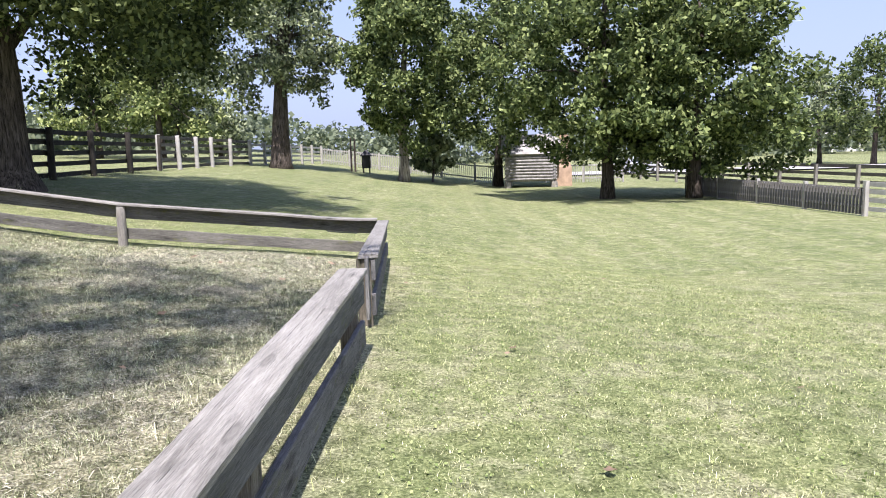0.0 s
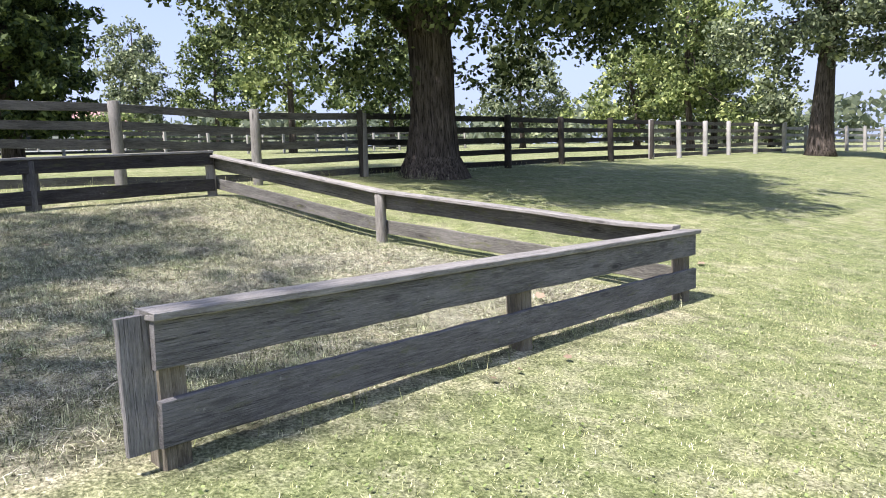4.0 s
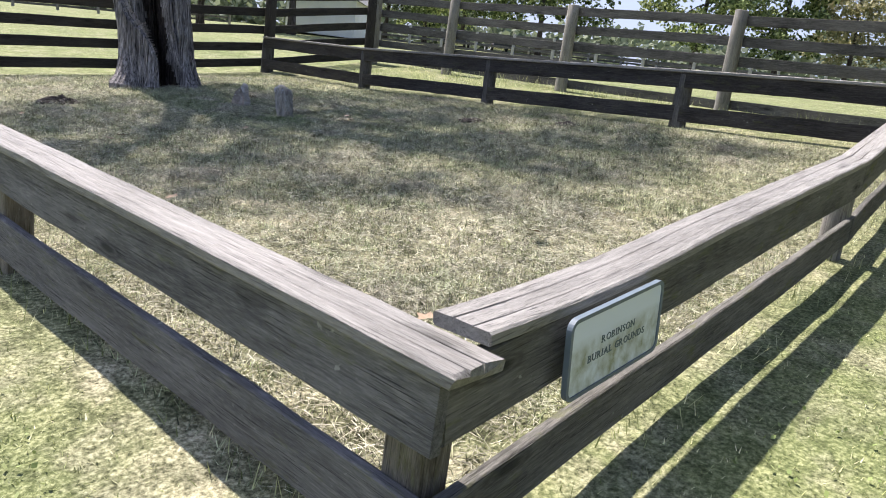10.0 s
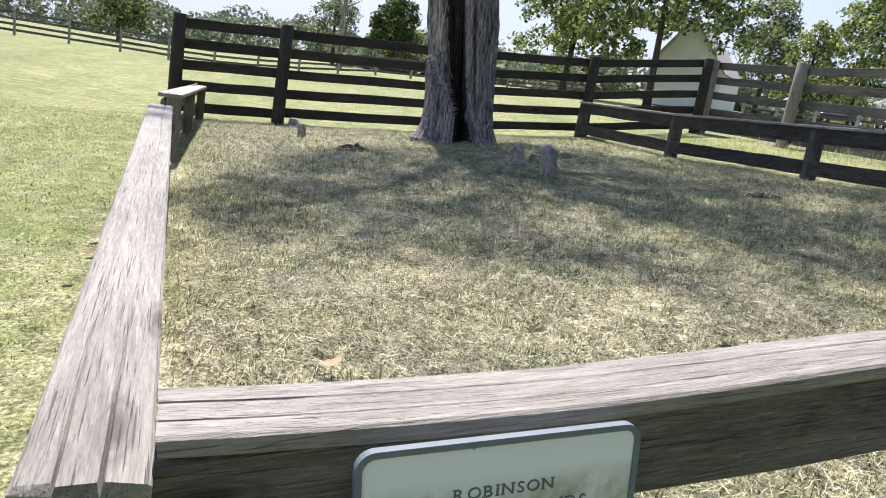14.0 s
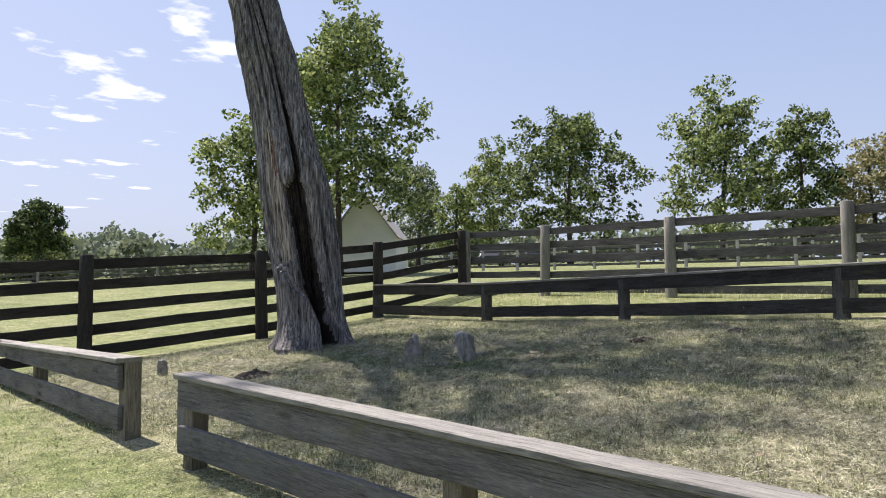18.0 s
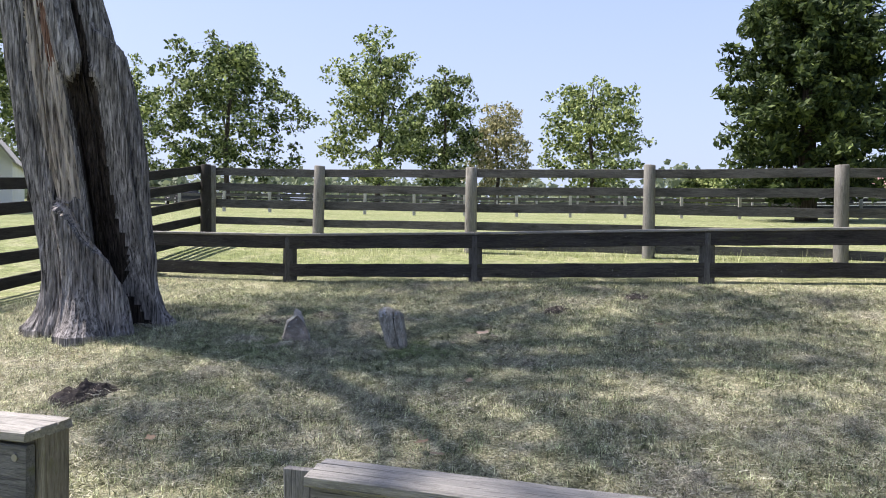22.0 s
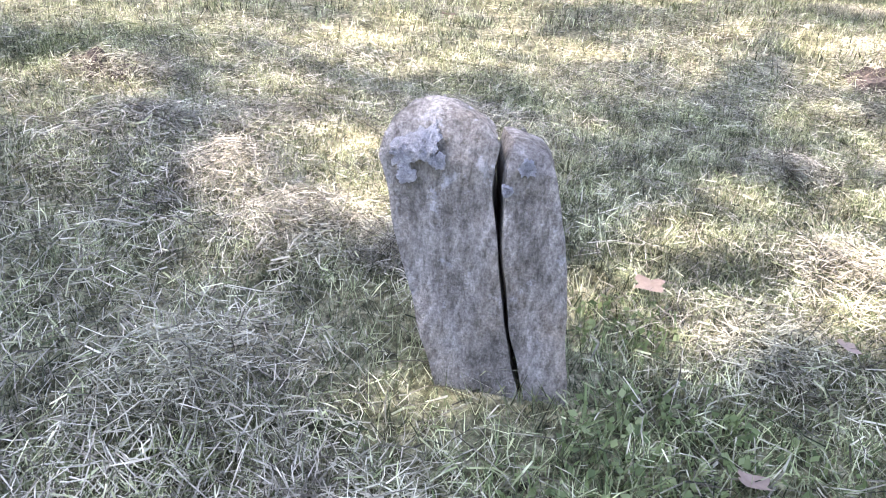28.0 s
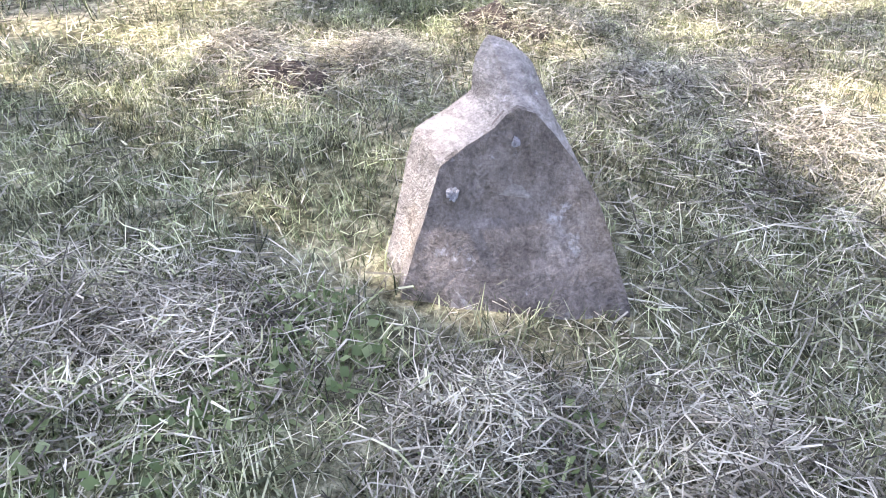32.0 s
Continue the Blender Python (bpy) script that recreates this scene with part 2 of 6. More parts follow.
def grass_ground():
    m = Mat("lawn", 0.95, 0.1)
    v = m.coords((1, 1, 1))
    big = m.noise(v, 0.35, 5, 0.6)
    mid = m.noise(v, 2.6, 6, 0.65, 0.4)
    fine = m.noise(v, 55, 4, 0.7)
    green = m.ramp(fine, [(0.3, (0.05, 0.064, 0.026)), (0.5, (0.165, 0.19, 0.085)), (0.7, (0.37, 0.39, 0.21))])
    straw = m.ramp(fine, [(0.32, (0.05, 0.045, 0.032)), (0.5, (0.33, 0.308, 0.22)), (0.68, (0.62, 0.59, 0.45))])
    turf = m.ramp(fine, [(0.32, (0.03, 0.03, 0.019)), (0.5, (0.17, 0.168, 0.105)), (0.68, (0.45, 0.437, 0.30))])
    soil = m.ramp(fine, [(0.3, (0.06, 0.045, 0.03)), (0.7, (0.17, 0.135, 0.095))])
    dry = m.ramp(mid, [(0.46, (0, 0, 0)), (0.66, (1, 1, 1))])
    # how dry: clippings and thatch lie inside the enclosure, greener outside it
    sep = m.node("ShaderNodeSeparateXYZ")
    m.link(v, sep.inputs[0])

    def step(out, a, b):
        r = m.node("ShaderNodeMapRange")
        r.inputs["From Min"].default_value, r.inputs["From Max"].default_value = a, b
        m.link(out, r.inputs["Value"])
        return r.outputs["Result"]

    def times(a, b):
        x = m.node("ShaderNodeMath")
        x.operation = "MULTIPLY"
        m.link(a, x.inputs[0])
        m.link(b, x.inputs[1])
        return x.outputs[0]

    inside = times(times(step(sep.outputs[0], -0.2, -1.0), step(sep.outputs[0], -9.2, -7.8)), times(step(sep.outputs[1], 11.1, 10.4), step(sep.outputs[1], -1.2, 0.2)))
    dry_out = m.mix(0.5, dry, (0.12, 0.12, 0.12), "MULTIPLY")
    base = m.mix(m.mix(inside, dry_out, dry), m.mix(inside, green, turf), straw)
    base = m.mix(m.mix(inside, (0, 0, 0), m.ramp(m.noise(v, 1.5, 5, 0.6), [(0.62, (0, 0, 0)), (0.72, (0.85,) * 3)])), base, soil)
    clump = m.ramp(m.noise(v, 7.5, 5, 0.65, 0.4), [(0.36, (0.38, 0.4, 0.36)), (0.5, (0.95, 0.97, 0.93)), (0.64, (1.4, 1.36, 1.36))])
    base = m.mix(m.mix(inside, (0.6, 0.6, 0.6), (0.9, 0.9, 0.9)), base, m.mix(1.0, base, clump, "MULTIPLY"))
    stripe = m.noise(m.coords((1.1, 0.07, 1), turn=(0, 0, 0.12)), 1.0, 4)
    base = m.mix(0.6, base, m.ramp(stripe, [(0.35, (0.78, 0.83, 0.72)), (0.65, (1.22, 1.18, 1.15))]), "MULTIPLY")
    base = m.mix(0.5, base, m.ramp(big, [(0.3, (0.75, 0.82, 0.7)), (0.7, (1.2, 1.16, 1.1))]), "MULTIPLY")
    m.colour(base)
    m.bump(m.mix(0.5, fine, mid), 0.9, 0.03)
    return m.m


M_LAWN = grass_ground()


def blade_material(name, stops, trans=0.35, patch=None, mottle=((0.36, 0.52), (0.64, 1.38))):
    m = Mat(name, 0.65, 0.2)
    col = m.ramp(m.per_island(), stops)
    if patch:
        v = m.coords((1, 1, 1))
        col = m.mix(patch, col, m.ramp(m.noise(v, 1.7, 4, 0.6), [(0.34, (0.70, 0.79, 0.64)), (0.5, (0.98, 1.0, 0.95)), (0.66, (1.25, 1.22, 1.16))]), "MULTIPLY")
        col = m.mix(patch, col, m.ramp(m.noise(v, 12.0, 4, 0.65), [(at, (k, k * 1.03, k * 0.96)) for at, k in mottle]), "MULTIPLY")
    m.colour(col)
    tr, mx = m.node("ShaderNodeBsdfTranslucent"), m.node("ShaderNodeMixShader")
    m.link(col, tr.inputs["Color"])
    mx.inputs[0].default_value = trans
    out = m.t.nodes["Material Output"]
    m.link(m.b.outputs[0], mx.inputs[1])
    m.link(tr.outputs[0], mx.inputs[2])
    m.link(mx.outputs[0], out.inputs["Surface"])
    return m.m


M_BLADE = blade_material("grass_blade", [(0, (0.11, 0.13, 0.042)), (0.35, (0.29, 0.31, 0.13)), (0.65, (0.52, 0.51, 0.28)), (1, (0.82, 0.77, 0.54))], 0.25, 0.9, ((0.36, 0.45), (0.64, 1.5)))
M_BLADE_IN = blade_material("grass_blade_dry", [(0, (0.04, 0.05, 0.026)), (0.4, (0.185, 0.208, 0.112)), (0.75, (0.48, 0.49, 0.315)), (1, (0.68, 0.665, 0.50))], 0.12, 0.95, ((0.38, 0.32), (0.5, 0.95), (0.62, 1.7)))
M_CLOVER = blade_material("clover_leaf", [(0, (0.16, 0.22, 0.07)), (0.6, (0.30, 0.36, 0.14)), (1, (0.50, 0.54, 0.27))], 0.3, 0.5)
M_WEED = blade_material("weed_leaf", [(0, (0.12, 0.17, 0.075)), (0.6, (0.23, 0.31, 0.13)), (1, (0.42, 0.50, 0.25))], 0.4)
M_STRAW = blade_material("straw", [(0, (0.05, 0.044, 0.033)), (0.35, (0.27, 0.248, 0.195)), (0.75, (0.54, 0.505, 0.41)), (1, (0.72, 0.68, 0.565))], 0.03, 0.7, ((0.38, 0.35), (0.62, 1.5)))


def leaf_material(name, a, b, c):
    return blade_material(name, [(0, a), (0.5, b), (0.85, c), (1, tuple(min(1, x * 1.35) for x in c))], 0.30)


M_LEAF = leaf_material("leaf_green", (0.026, 0.043, 0.014), (0.09, 0.13, 0.042), (0.27, 0.325, 0.12))
# M_LEAF darkened: shade under the locust crown is put into the colour
M_LEAF_DK = leaf_material("leaf_green_shaded", (0.02, 0.032, 0.012), (0.07, 0.10, 0.035), (0.21, 0.25, 0.095))
M_LEAF_LT = leaf_material("leaf_light_green", (0.04, 0.062, 0.02), (0.16, 0.215, 0.07), (0.41, 0.46, 0.18))
M_LEAF_GR = leaf_material("leaf_grey_green", (0.045, 0.062, 0.034), (0.15, 0.19, 0.10), (0.37, 0.415, 0.235))
M_LEAF_YE = leaf_material("leaf_yellowing", (0.13, 0.14, 0.06), (0.26, 0.255, 0.12), (0.42, 0.385, 0.21))
M_CEDAR = leaf_material("cedar_foliage", (0.022, 0.038, 0.016), (0.05, 0.08, 0.028), (0.125, 0.165, 0.052))
# distance haze is mixed into these leaf colours
M_FARWOOD = leaf_material("hazed_far_foliage", (0.10, 0.13, 0.085), (0.16, 0.195, 0.12), (0.23, 0.265, 0.165))


def bark_material(name, dark, mid, pale, scale=1.0):
    m = Mat(name, 0.9, 0.15)
    v = m.coords((7 * scale, 7 * scale, 0.7 * scale))
    g = m.noise(v, 2.0, 9, 0.7, 0.5)
    base = m.ramp(g, [(0.3, dark), (0.5, mid), (0.7, pale)])
    blot = m.noise(m.coords((1, 1, 0.6)), 1.4, 4)
    strip = m.noise(m.coords((34 * scale, 34 * scale, 1.6 * scale)), 1.0, 5, 0.65, 0.3)
    base = m.mix(0.85, base, m.ramp(strip, [(0.39, (0.12, 0.115, 0.11)), (0.48, (0.95, 0.95, 0.95)), (0.64, (1.4, 1.4, 1.42))]), "MULTIPLY")
    g = m.mix(0.45, g, strip)
    base = m.mix(0.6, base, m.ramp(blot, [(0.3, (0.7, 0.66, 0.62)), (0.7, (1.25, 1.22, 1.2))]), "MULTIPLY")
    m.colour(base)
    m.bump(g, 1.0, 0.03 / scale)
    return m.m


M_BARK = bark_material("bark_brown", (0.03, 0.025, 0.02), (0.085, 0.072, 0.06), (0.16, 0.14, 0.12))
M_BARK_PALE = bark_material("bark_pale", (0.10, 0.09, 0.075), (0.24, 0.22, 0.19), (0.42, 0.40, 0.36), 0.6)
M_DEADWOOD = bark_material("dead_trunk_wood", (0.03, 0.027, 0.025), (0.20, 0.192, 0.186), (0.52, 0.50, 0.485), 2.0)
# brown rot in the cleft, with the hollow's shade put into its colour
M_ROT_SHADE = bark_material("shaded_rotten_heartwood", (0.010, 0.008, 0.006), (0.042, 0.034, 0.028), (0.12, 0.10, 0.086), 2.2)
M_RUSTWOOD = bark_material("rusty_heartwood", (0.07, 0.038, 0.026), (0.17, 0.095, 0.065), (0.29, 0.19, 0.14), 1.8)
M_SAPWOOD = bark_material("bare_sapwood", (0.22, 0.19, 0.155), (0.40, 0.36, 0.31), (0.52, 0.48, 0.43), 0.9)


def stone_material(name, dark, mid, pale, scale, streak=(1, 1, 1), grit=0.75):
    m = Mat(name, 0.93, 0.15)
    v, w = m.coords(streak), m.coords((1, 1, 1))
    a, f, g = m.noise(v, 11 * scale, 8, 0.7, 0.3), m.noise(v, 95 * scale, 5, 0.75), m.noise(w, 260 * scale, 3, 0.6)
    base = m.ramp(a, [(0.32, dark), (0.5, mid), (0.66, pale)])
    base = m.mix(grit, base, m.ramp(f, [(0.36, (0.42, 0.41, 0.39)), (0.5, (1, 1, 1)), (0.64, (1.5, 1.5, 1.52))]), "MULTIPLY")
    base = m.mix(grit * 0.7, base, m.ramp(g, [(0.38, (0.6, 0.6, 0.6)), (0.62, (1.35, 1.35, 1.35))]), "MULTIPLY")
    li = m.ramp(m.noise(w, 17 * scale, 5, 0.7), [(0.60, (0, 0, 0)), (0.65, (0.75,) * 3)])
    base = m.mix(li, base, m.ramp(f, [(0.4, (0.30, 0.31, 0.30)), (0.6, (0.56, 0.57, 0.57))]))
    tan = m.ramp(m.noise(w, 6 * scale, 4, 0.6), [(0.5, (0, 0, 0)), (0.68, (0.5,) * 3)])
    base = m.mix(tan, base, m.mix(1.0, base, (1.18, 1.02, 0.82), "MULTIPLY"))
    m.colour(base)
    m.bump(m.mix(0.4, m.mix(0.5, a, f), g), 1.0, 0.014)
    return m.m


M_STONE_B = stone_material("brown_fieldstone", (0.125, 0.113, 0.098), (0.20, 0.183, 0.16), (0.31, 0.29, 0.26), 1.0, (1, 1, 0.8), 0.55)
# edges paler than the face: weathering plus skylight put into the colour
M_STONE_EDGE_LIT = stone_material("layered_skylit_stone_edge", (0.17, 0.165, 0.145), (0.31, 0.30, 0.27), (0.45, 0.44, 0.405), 1.0, (0.7, 0.7, 1.9), 0.5)
M_STONE_A = stone_material("lichened_grey_stone", (0.13, 0.126, 0.108), (0.27, 0.262, 0.23), (0.44, 0.43, 0.39), 1.1, (1, 1, 0.45), 0.75)
M_LICHEN = stone_material("pale_lichen", (0.30, 0.32, 0.33), (0.46, 0.48, 0.495), (0.64, 0.66, 0.67), 2.0, (1, 1, 1), 0.5)


def plain_material(name, col, rough=0.6, spread=0.12, scale=6.0, metal=0.0):
    m = Mat(name, rough, 0.4)
    m.b.inputs["Metallic"].default_value = metal
    n = m.noise(m.coords((1, 1, 1)), scale, 6, 0.6)
    lo, hi = tuple(c * (1 - 2 * spread) for c in col), tuple(min(1, c * (1 + spread)) for c in col)
    m.colour(m.ramp(n, [(0.3, lo), (0.7, hi)]))
    m.bump(n, 0.15, 0.01)
    return m.m


M_WHITE = plain_material("white_clapboard", (0.78, 0.78, 0.76), 0.6, 0.05, 0.6)
M_ROOF_GREY = plain_material("grey_shingle", (0.36, 0.35, 0.33), 0.9, 0.15, 3)
M_ROOF_RED = plain_material("faded_red_roof", (0.40, 0.24, 0.22), 0.8, 0.12, 2)
M_LOG = plain_material("weathered_log", (0.30, 0.29, 0.27), 0.9, 0.25, 5)
M_CHINK = plain_material("log_chinking", (0.22, 0.20, 0.18), 0.9, 0.15, 4)
M_CLAY = plain_material("clay_chimney", (0.45, 0.32, 0.22), 0.9, 0.15, 3)
M_BLACK = plain_material("black_metal", (0.02, 0.02, 0.022), 0.45, 0.2, 9)
M_GLASS_DK = plain_material("dark_window", (0.03, 0.035, 0.04), 0.1, 0.1, 2)
M_CARPAINT = plain_material("dark_car_paint", (0.03, 0.032, 0.04), 0.2, 0.05, 2)
M_SILVER = plain_material("silver_car_paint", (0.55, 0.56, 0.58), 0.3, 0.05, 2)
M_CONCRETE = plain_material("pale_road", (0.46, 0.45, 0.43), 0.95, 0.08, 1.5)
M_PICKET = plain_material("dark_weathered_pickets", (0.13, 0.125, 0.115), 0.9, 0.2, 3)
M_BLEACHED = plain_material("bleached_fence_wood", (0.42, 0.41, 0.37), 0.9, 0.18, 2)
M_SCREW = plain_material("screw_head", (0.32, 0.31, 0.30), 0.5, 0.1, 40, 0.8)
M_FRAME = plain_material("sign_rim_blue_grey", (0.125, 0.16, 0.185), 0.55, 0.08, 20)
M_INK = plain_material("sign_lettering", (0.10, 0.135, 0.14), 0.7, 0.1, 60)


def sign_face_material():
    m = Mat("sign_face_stained", 0.5, 0.3)
    v = m.coords((1, 1, 1))
    n = m.noise(v, 22, 8, 0.7, 0.3)
    big = m.noise(m.coords((1, 1, 0.8)), 14, 5, 0.6)
    sep = m.node("ShaderNodeSeparateXYZ")
    m.link(v, sep.inputs[0])
    low = m.node("ShaderNodeMapRange")
    low.inputs["From Min"].default_value, low.inputs["From Max"].default_value = 0.05, 0.0
    m.link(sep.outputs[2], low.inputs["Value"])
    f = m.mix(1.0, m.mix(1.0, m.ramp(big, [(0.34, (0, 0, 0)), (0.60, (0.95,) * 3)]), m.ramp(n, [(0.30, (0.35,) * 3), (0.65, (1, 1, 1))]), "MULTIPLY"), low.outputs["Result"], "MULTIPLY")
    m.colour(m.mix(f, (0.66, 0.725, 0.755), (0.22, 0.23, 0.105)))
    return m.m


M_SIGN = sign_face_material()


def dry_leaf_material(name, a, b):
    m = Mat(name, 0.75, 0.2)
    n = m.noise(m.coords((1, 1, 1)), 40, 5, 0.65)
    m.colour(m.mix(m.per_object(), m.ramp(n, [(0.3, tuple(x * 0.7 for x in a)), (0.7, a)]), m.ramp(n, [(0.3, tuple(x * 0.7 for x in b)), (0.7, b)])))
    m.bump(n, 0.4, 0.004)
    return m.m


M_DRYLEAF = dry_leaf_material("fallen_leaf", (0.20, 0.14, 0.09), (0.36, 0.27, 0.18))
M_PALELEAF = dry_leaf_material("pale_fallen_leaf", (0.30, 0.235, 0.175), (0.40, 0.325, 0.25))

# ---- ground ----
TC = (0.18583, -0.03382, 0.00639, 0.006, -0.00314, -0.0043, 0.00016, -0.00046, -0.00026)


def land(x, y):
    """Height of the ground without its small bumps."""
    x, y = np.asarray(x, float), np.asarray(y, float)
    cx, cy = np.clip(x, -11.5, 4), np.clip(y, -2, 13)
    z = TC[0] + TC[1] * cx + TC[2] * cx * cx + TC[3] * cy + TC[4] * cy * cy + TC[5] * cx * cy + TC[6] * cx**3 + TC[7] * cx * cx * cy + TC[8] * cx * cy * cy
    for px, py, dz in ((-8.4, 10.46, 0.11), (-4.7, 10.7, -0.09), (-8.25, 7.9, 0.05), (-4.9, 2.3, 0.07), (-8.05, 2.2, -0.06), (-11.2, 13.0, -0.05), (-11.0, -1.0, 0.10), (-11.1, 2.6, 0.06)):
        z = z + dz * np.exp(-((x - px) ** 2 + (y - py) ** 2) / 3.2)
    z = z - 0.012 * np.exp(-((x + 4.35) ** 2 + (y - 4.58) ** 2) / 0.75)
    z = z + 0.052 * np.clip(-11.5 - x, 0, 45) + 0.03 * np.clip(-56.5 - x, 0, 150) + 0.006 * np.clip(x - 4, 0, 150)
    z = z + 0.004 * np.clip(y - 13, 0, 150) + 0.018 * np.clip(-2 - y, 0, 200)
    return z


def bumps(x, y):
    near = np.clip(1 - np.hypot(x + 4.5, y - 5.5) / 14, 0, 1)
    b = 0.012 * np.sin(2.1 * x + 1.3 * y) * np.sin(1.7 * y - 0.9 * x + 1) + 0.009 * np.sin(5.3 * x - 2.2 * y) * np.sin(4.1 * y + 1.8 * x) + 0.005 * np.sin(11 * x + 7 * y) * np.sin(9 * y - 6 * x)
    return b * near


def ground_z(x, y):
    return land(x, y) + bumps(np.asarray(x, float), np.asarray(y, float))


def gz(x, y):
    return float(ground_z(x, y))


def mesh_of(name, verts, faces, mat, smooth=False):
    me = bpy.data.meshes.new(name)
    me.from_pydata([tuple(v) for v in verts], [], [tuple(int(i) for i in f) for f in faces])
    me.materials.append(mat)
    if smooth:
        me.polygons.foreach_set("use_smooth", [True] * len(me.polygons))
    me.update()
    return me


def fast_mesh(name, verts, size, mat):
    """A mesh whose faces are consecutive runs of `size` vertices."""
    verts = np.ascontiguousarray(verts.reshape(-1, 3), dtype=np.float32)
    n = len(verts) // size
    me = bpy.data.meshes.new(name)
    me.vertices.add(n * size)
    me.vertices.foreach_set("co", verts.ravel())
    me.loops.add(n * size)
    me.loops.foreach_set("vertex_index", np.arange(n * size, dtype=np.int32))
    me.polygons.add(n)
    me.polygons.foreach_set("loop_start", np.arange(0, n * size, size, dtype=np.int32))
    me.polygons.foreach_set("loop_total", np.full(n, size, dtype=np.int32))
    me.materials.append(mat)
    me.update(calc_edges=True)
    return me


def spread(lo, hi, fine_lo, fine_hi, step, grow=1.22):
    a = list(np.arange(fine_lo, fine_hi, step))
    s, v = step, fine_lo
    while v > lo:
        s *= grow
        v -= s
        a.insert(0, v)
    s, v = step, a[-1]
    while v < hi:
        s *= grow
        v += s
        a.append(v)
    return np.array(a)


gx, gy = spread(-420, 420, -11.5, 4.2, 0.16), spread(-420, 420, -1.5, 14, 0.16)
GX, GY = np.meshgrid(gx, gy)
GZ = ground_z(GX, GY)
ni, nj = GX.shape
idx = np.arange(ni * nj).reshape(ni, nj)
quads = np.stack([idx[:-1, :-1], idx[:-1, 1:], idx[1:, 1:], idx[1:, :-1]], -1).reshape(-1, 4)
ground = new("ground", mesh_of("ground", np.stack([GX, GY, GZ], -1).reshape(-1, 3), quads, M_LAWN, True))
tagged(ground, "mown lawn and pasture with pale dry clippings", "ground", kind="structure")


# ---- builders ----
def thing(name, at, label, category, group="", turn=0.0):
    ob = new(name)
    ob.empty_display_size = 0.1
    ob.matrix_world = pose(at[0], at[1], at[2], 0, 0, turn)
    return tagged(ob, label, category, group)


def part(name, me, parent, m=None, label=""):
    ob = new(name, me)
    ob.parent = parent
    ob.matrix_basis = m if m is not None else Matrix()
    if label:
        ob["label"] = label
    return ob


def bm_mesh(name, bm, mat, smooth=False):
    me = bpy.data.meshes.new(name)
    bm.normal_update()
    bm.to_mesh(me)
    bm.free()
    me.materials.append(mat)
    if smooth:
        me.polygons.foreach_set("use_smooth", [True] * len(me.polygons))
    return me


def loft(rings, closed_ends=True):
    """Vertices and faces of a skin over rings of equal count."""
    k = len(rings[0])
    verts = [p for r in rings for p in r]
    faces = [(i * k + j, i * k + (j + 1) % k, (i + 1) * k + (j + 1) % k, (i + 1) * k + j) for i in range(len(rings) - 1) for j in range(k)]
    if closed_ends:
        faces += [tuple(range(k))[::-1], tuple((len(rings) - 1) * k + j for j in range(k))]
    return verts, faces


def board_mesh(length, wide, thick, mat, steps=6, seed=0, wob=0.004, ch=0.005, ragged=0.0):
    """A plank along x from 0 to length; wide along z, thick along y, with eased edges."""
    rnd = random.Random(seed)
    hw, ht = wide / 2, thick / 2
    prof = [(-ht + ch, -hw), (ht - ch, -hw), (ht, -hw + ch), (ht, hw - ch), (ht - ch, hw), (-ht + ch, hw), (-ht, hw - ch), (-ht, -hw + ch)]
    rings = []
    for i in range(steps + 1):
        x = length * i / steps
        dy, dz, s = rnd.uniform(-wob, wob) * 0.6, rnd.uniform(-wob, wob), 1 + rnd.uniform(-1, 1) * wob / wide
        end = ragged * rnd.uniform(-1, 1) if i in (0, steps) else 0
        rings.append([(x + end * rnd.uniform(0, 1), y + dy, z * s + dz) for y, z in prof])
    v, f = loft(rings)
    return mesh_of("plank", v, [tuple(reversed(q)) for q in f], mat)


def round_post_mesh(h, r0, r1, mat, seed=0, sides=10, slope=0.0, sink=0.25):
    rnd = random.Random(seed)
    rings = []
    ph = [rnd.uniform(0, 6.28) for _ in range(3)]
    for z, k in ((-sink, 0), (0.0, 0), (h * 0.35, 0.35), (h * 0.7, 0.7), (h - 0.012, 1), (h, 1)):
        r = r0 + (r1 - r0) * k - (0.008 if z == h else 0)
        rings.append([(r * (1 + 0.05 * math.sin(2 * a + ph[0]) + 0.03 * math.sin(3 * a + ph[1] + z)) * math.cos(a), r * (1 + 0.05 * math.sin(2 * a + ph[0])) * math.sin(a), z + (slope * math.cos(a) if z > h - 0.1 else 0)) for a in (2 * math.pi * j / sides for j in range(sides))])
    v, f = loft(rings)
    return mesh_of("post", v, f, mat, True)


def square_post_mesh(h, wx, wy, mat, seed=0, sink=0.25, ch=0.008):
    rnd = random.Random(seed)
    prof = [(-wx / 2 + ch, -wy / 2), (wx / 2 - ch, -wy / 2), (wx / 2, -wy / 2 + ch), (wx / 2, wy / 2 - ch), (wx / 2 - ch, wy / 2), (-wx / 2 + ch, wy / 2), (-wx / 2, wy / 2 - ch), (-wx / 2, -wy / 2 + ch)]
    rings = [[(x + rnd.uniform(-0.002, 0.002), y + rnd.uniform(-0.002, 0.002), z) for x, y in prof] for z in (-sink, 0, h * 0.3, h * 0.65, h - 0.004, h)]
    v, f = loft(rings)
    return mesh_of("post", v, f, mat)


def along(a, b):
    """Pose of a plank whose x axis runs from a to b, its z as upright as can be, and its length."""
    a, b = Vector(a), Vector(b)
    x = (b - a).normalized()
    y = Vector((0, 0, 1)).cross(x).normalized()
    z = x.cross(y)
    m = Matrix((x, y, z)).transposed().to_4x4()
    m.translation = a
    return m, (b - a).length


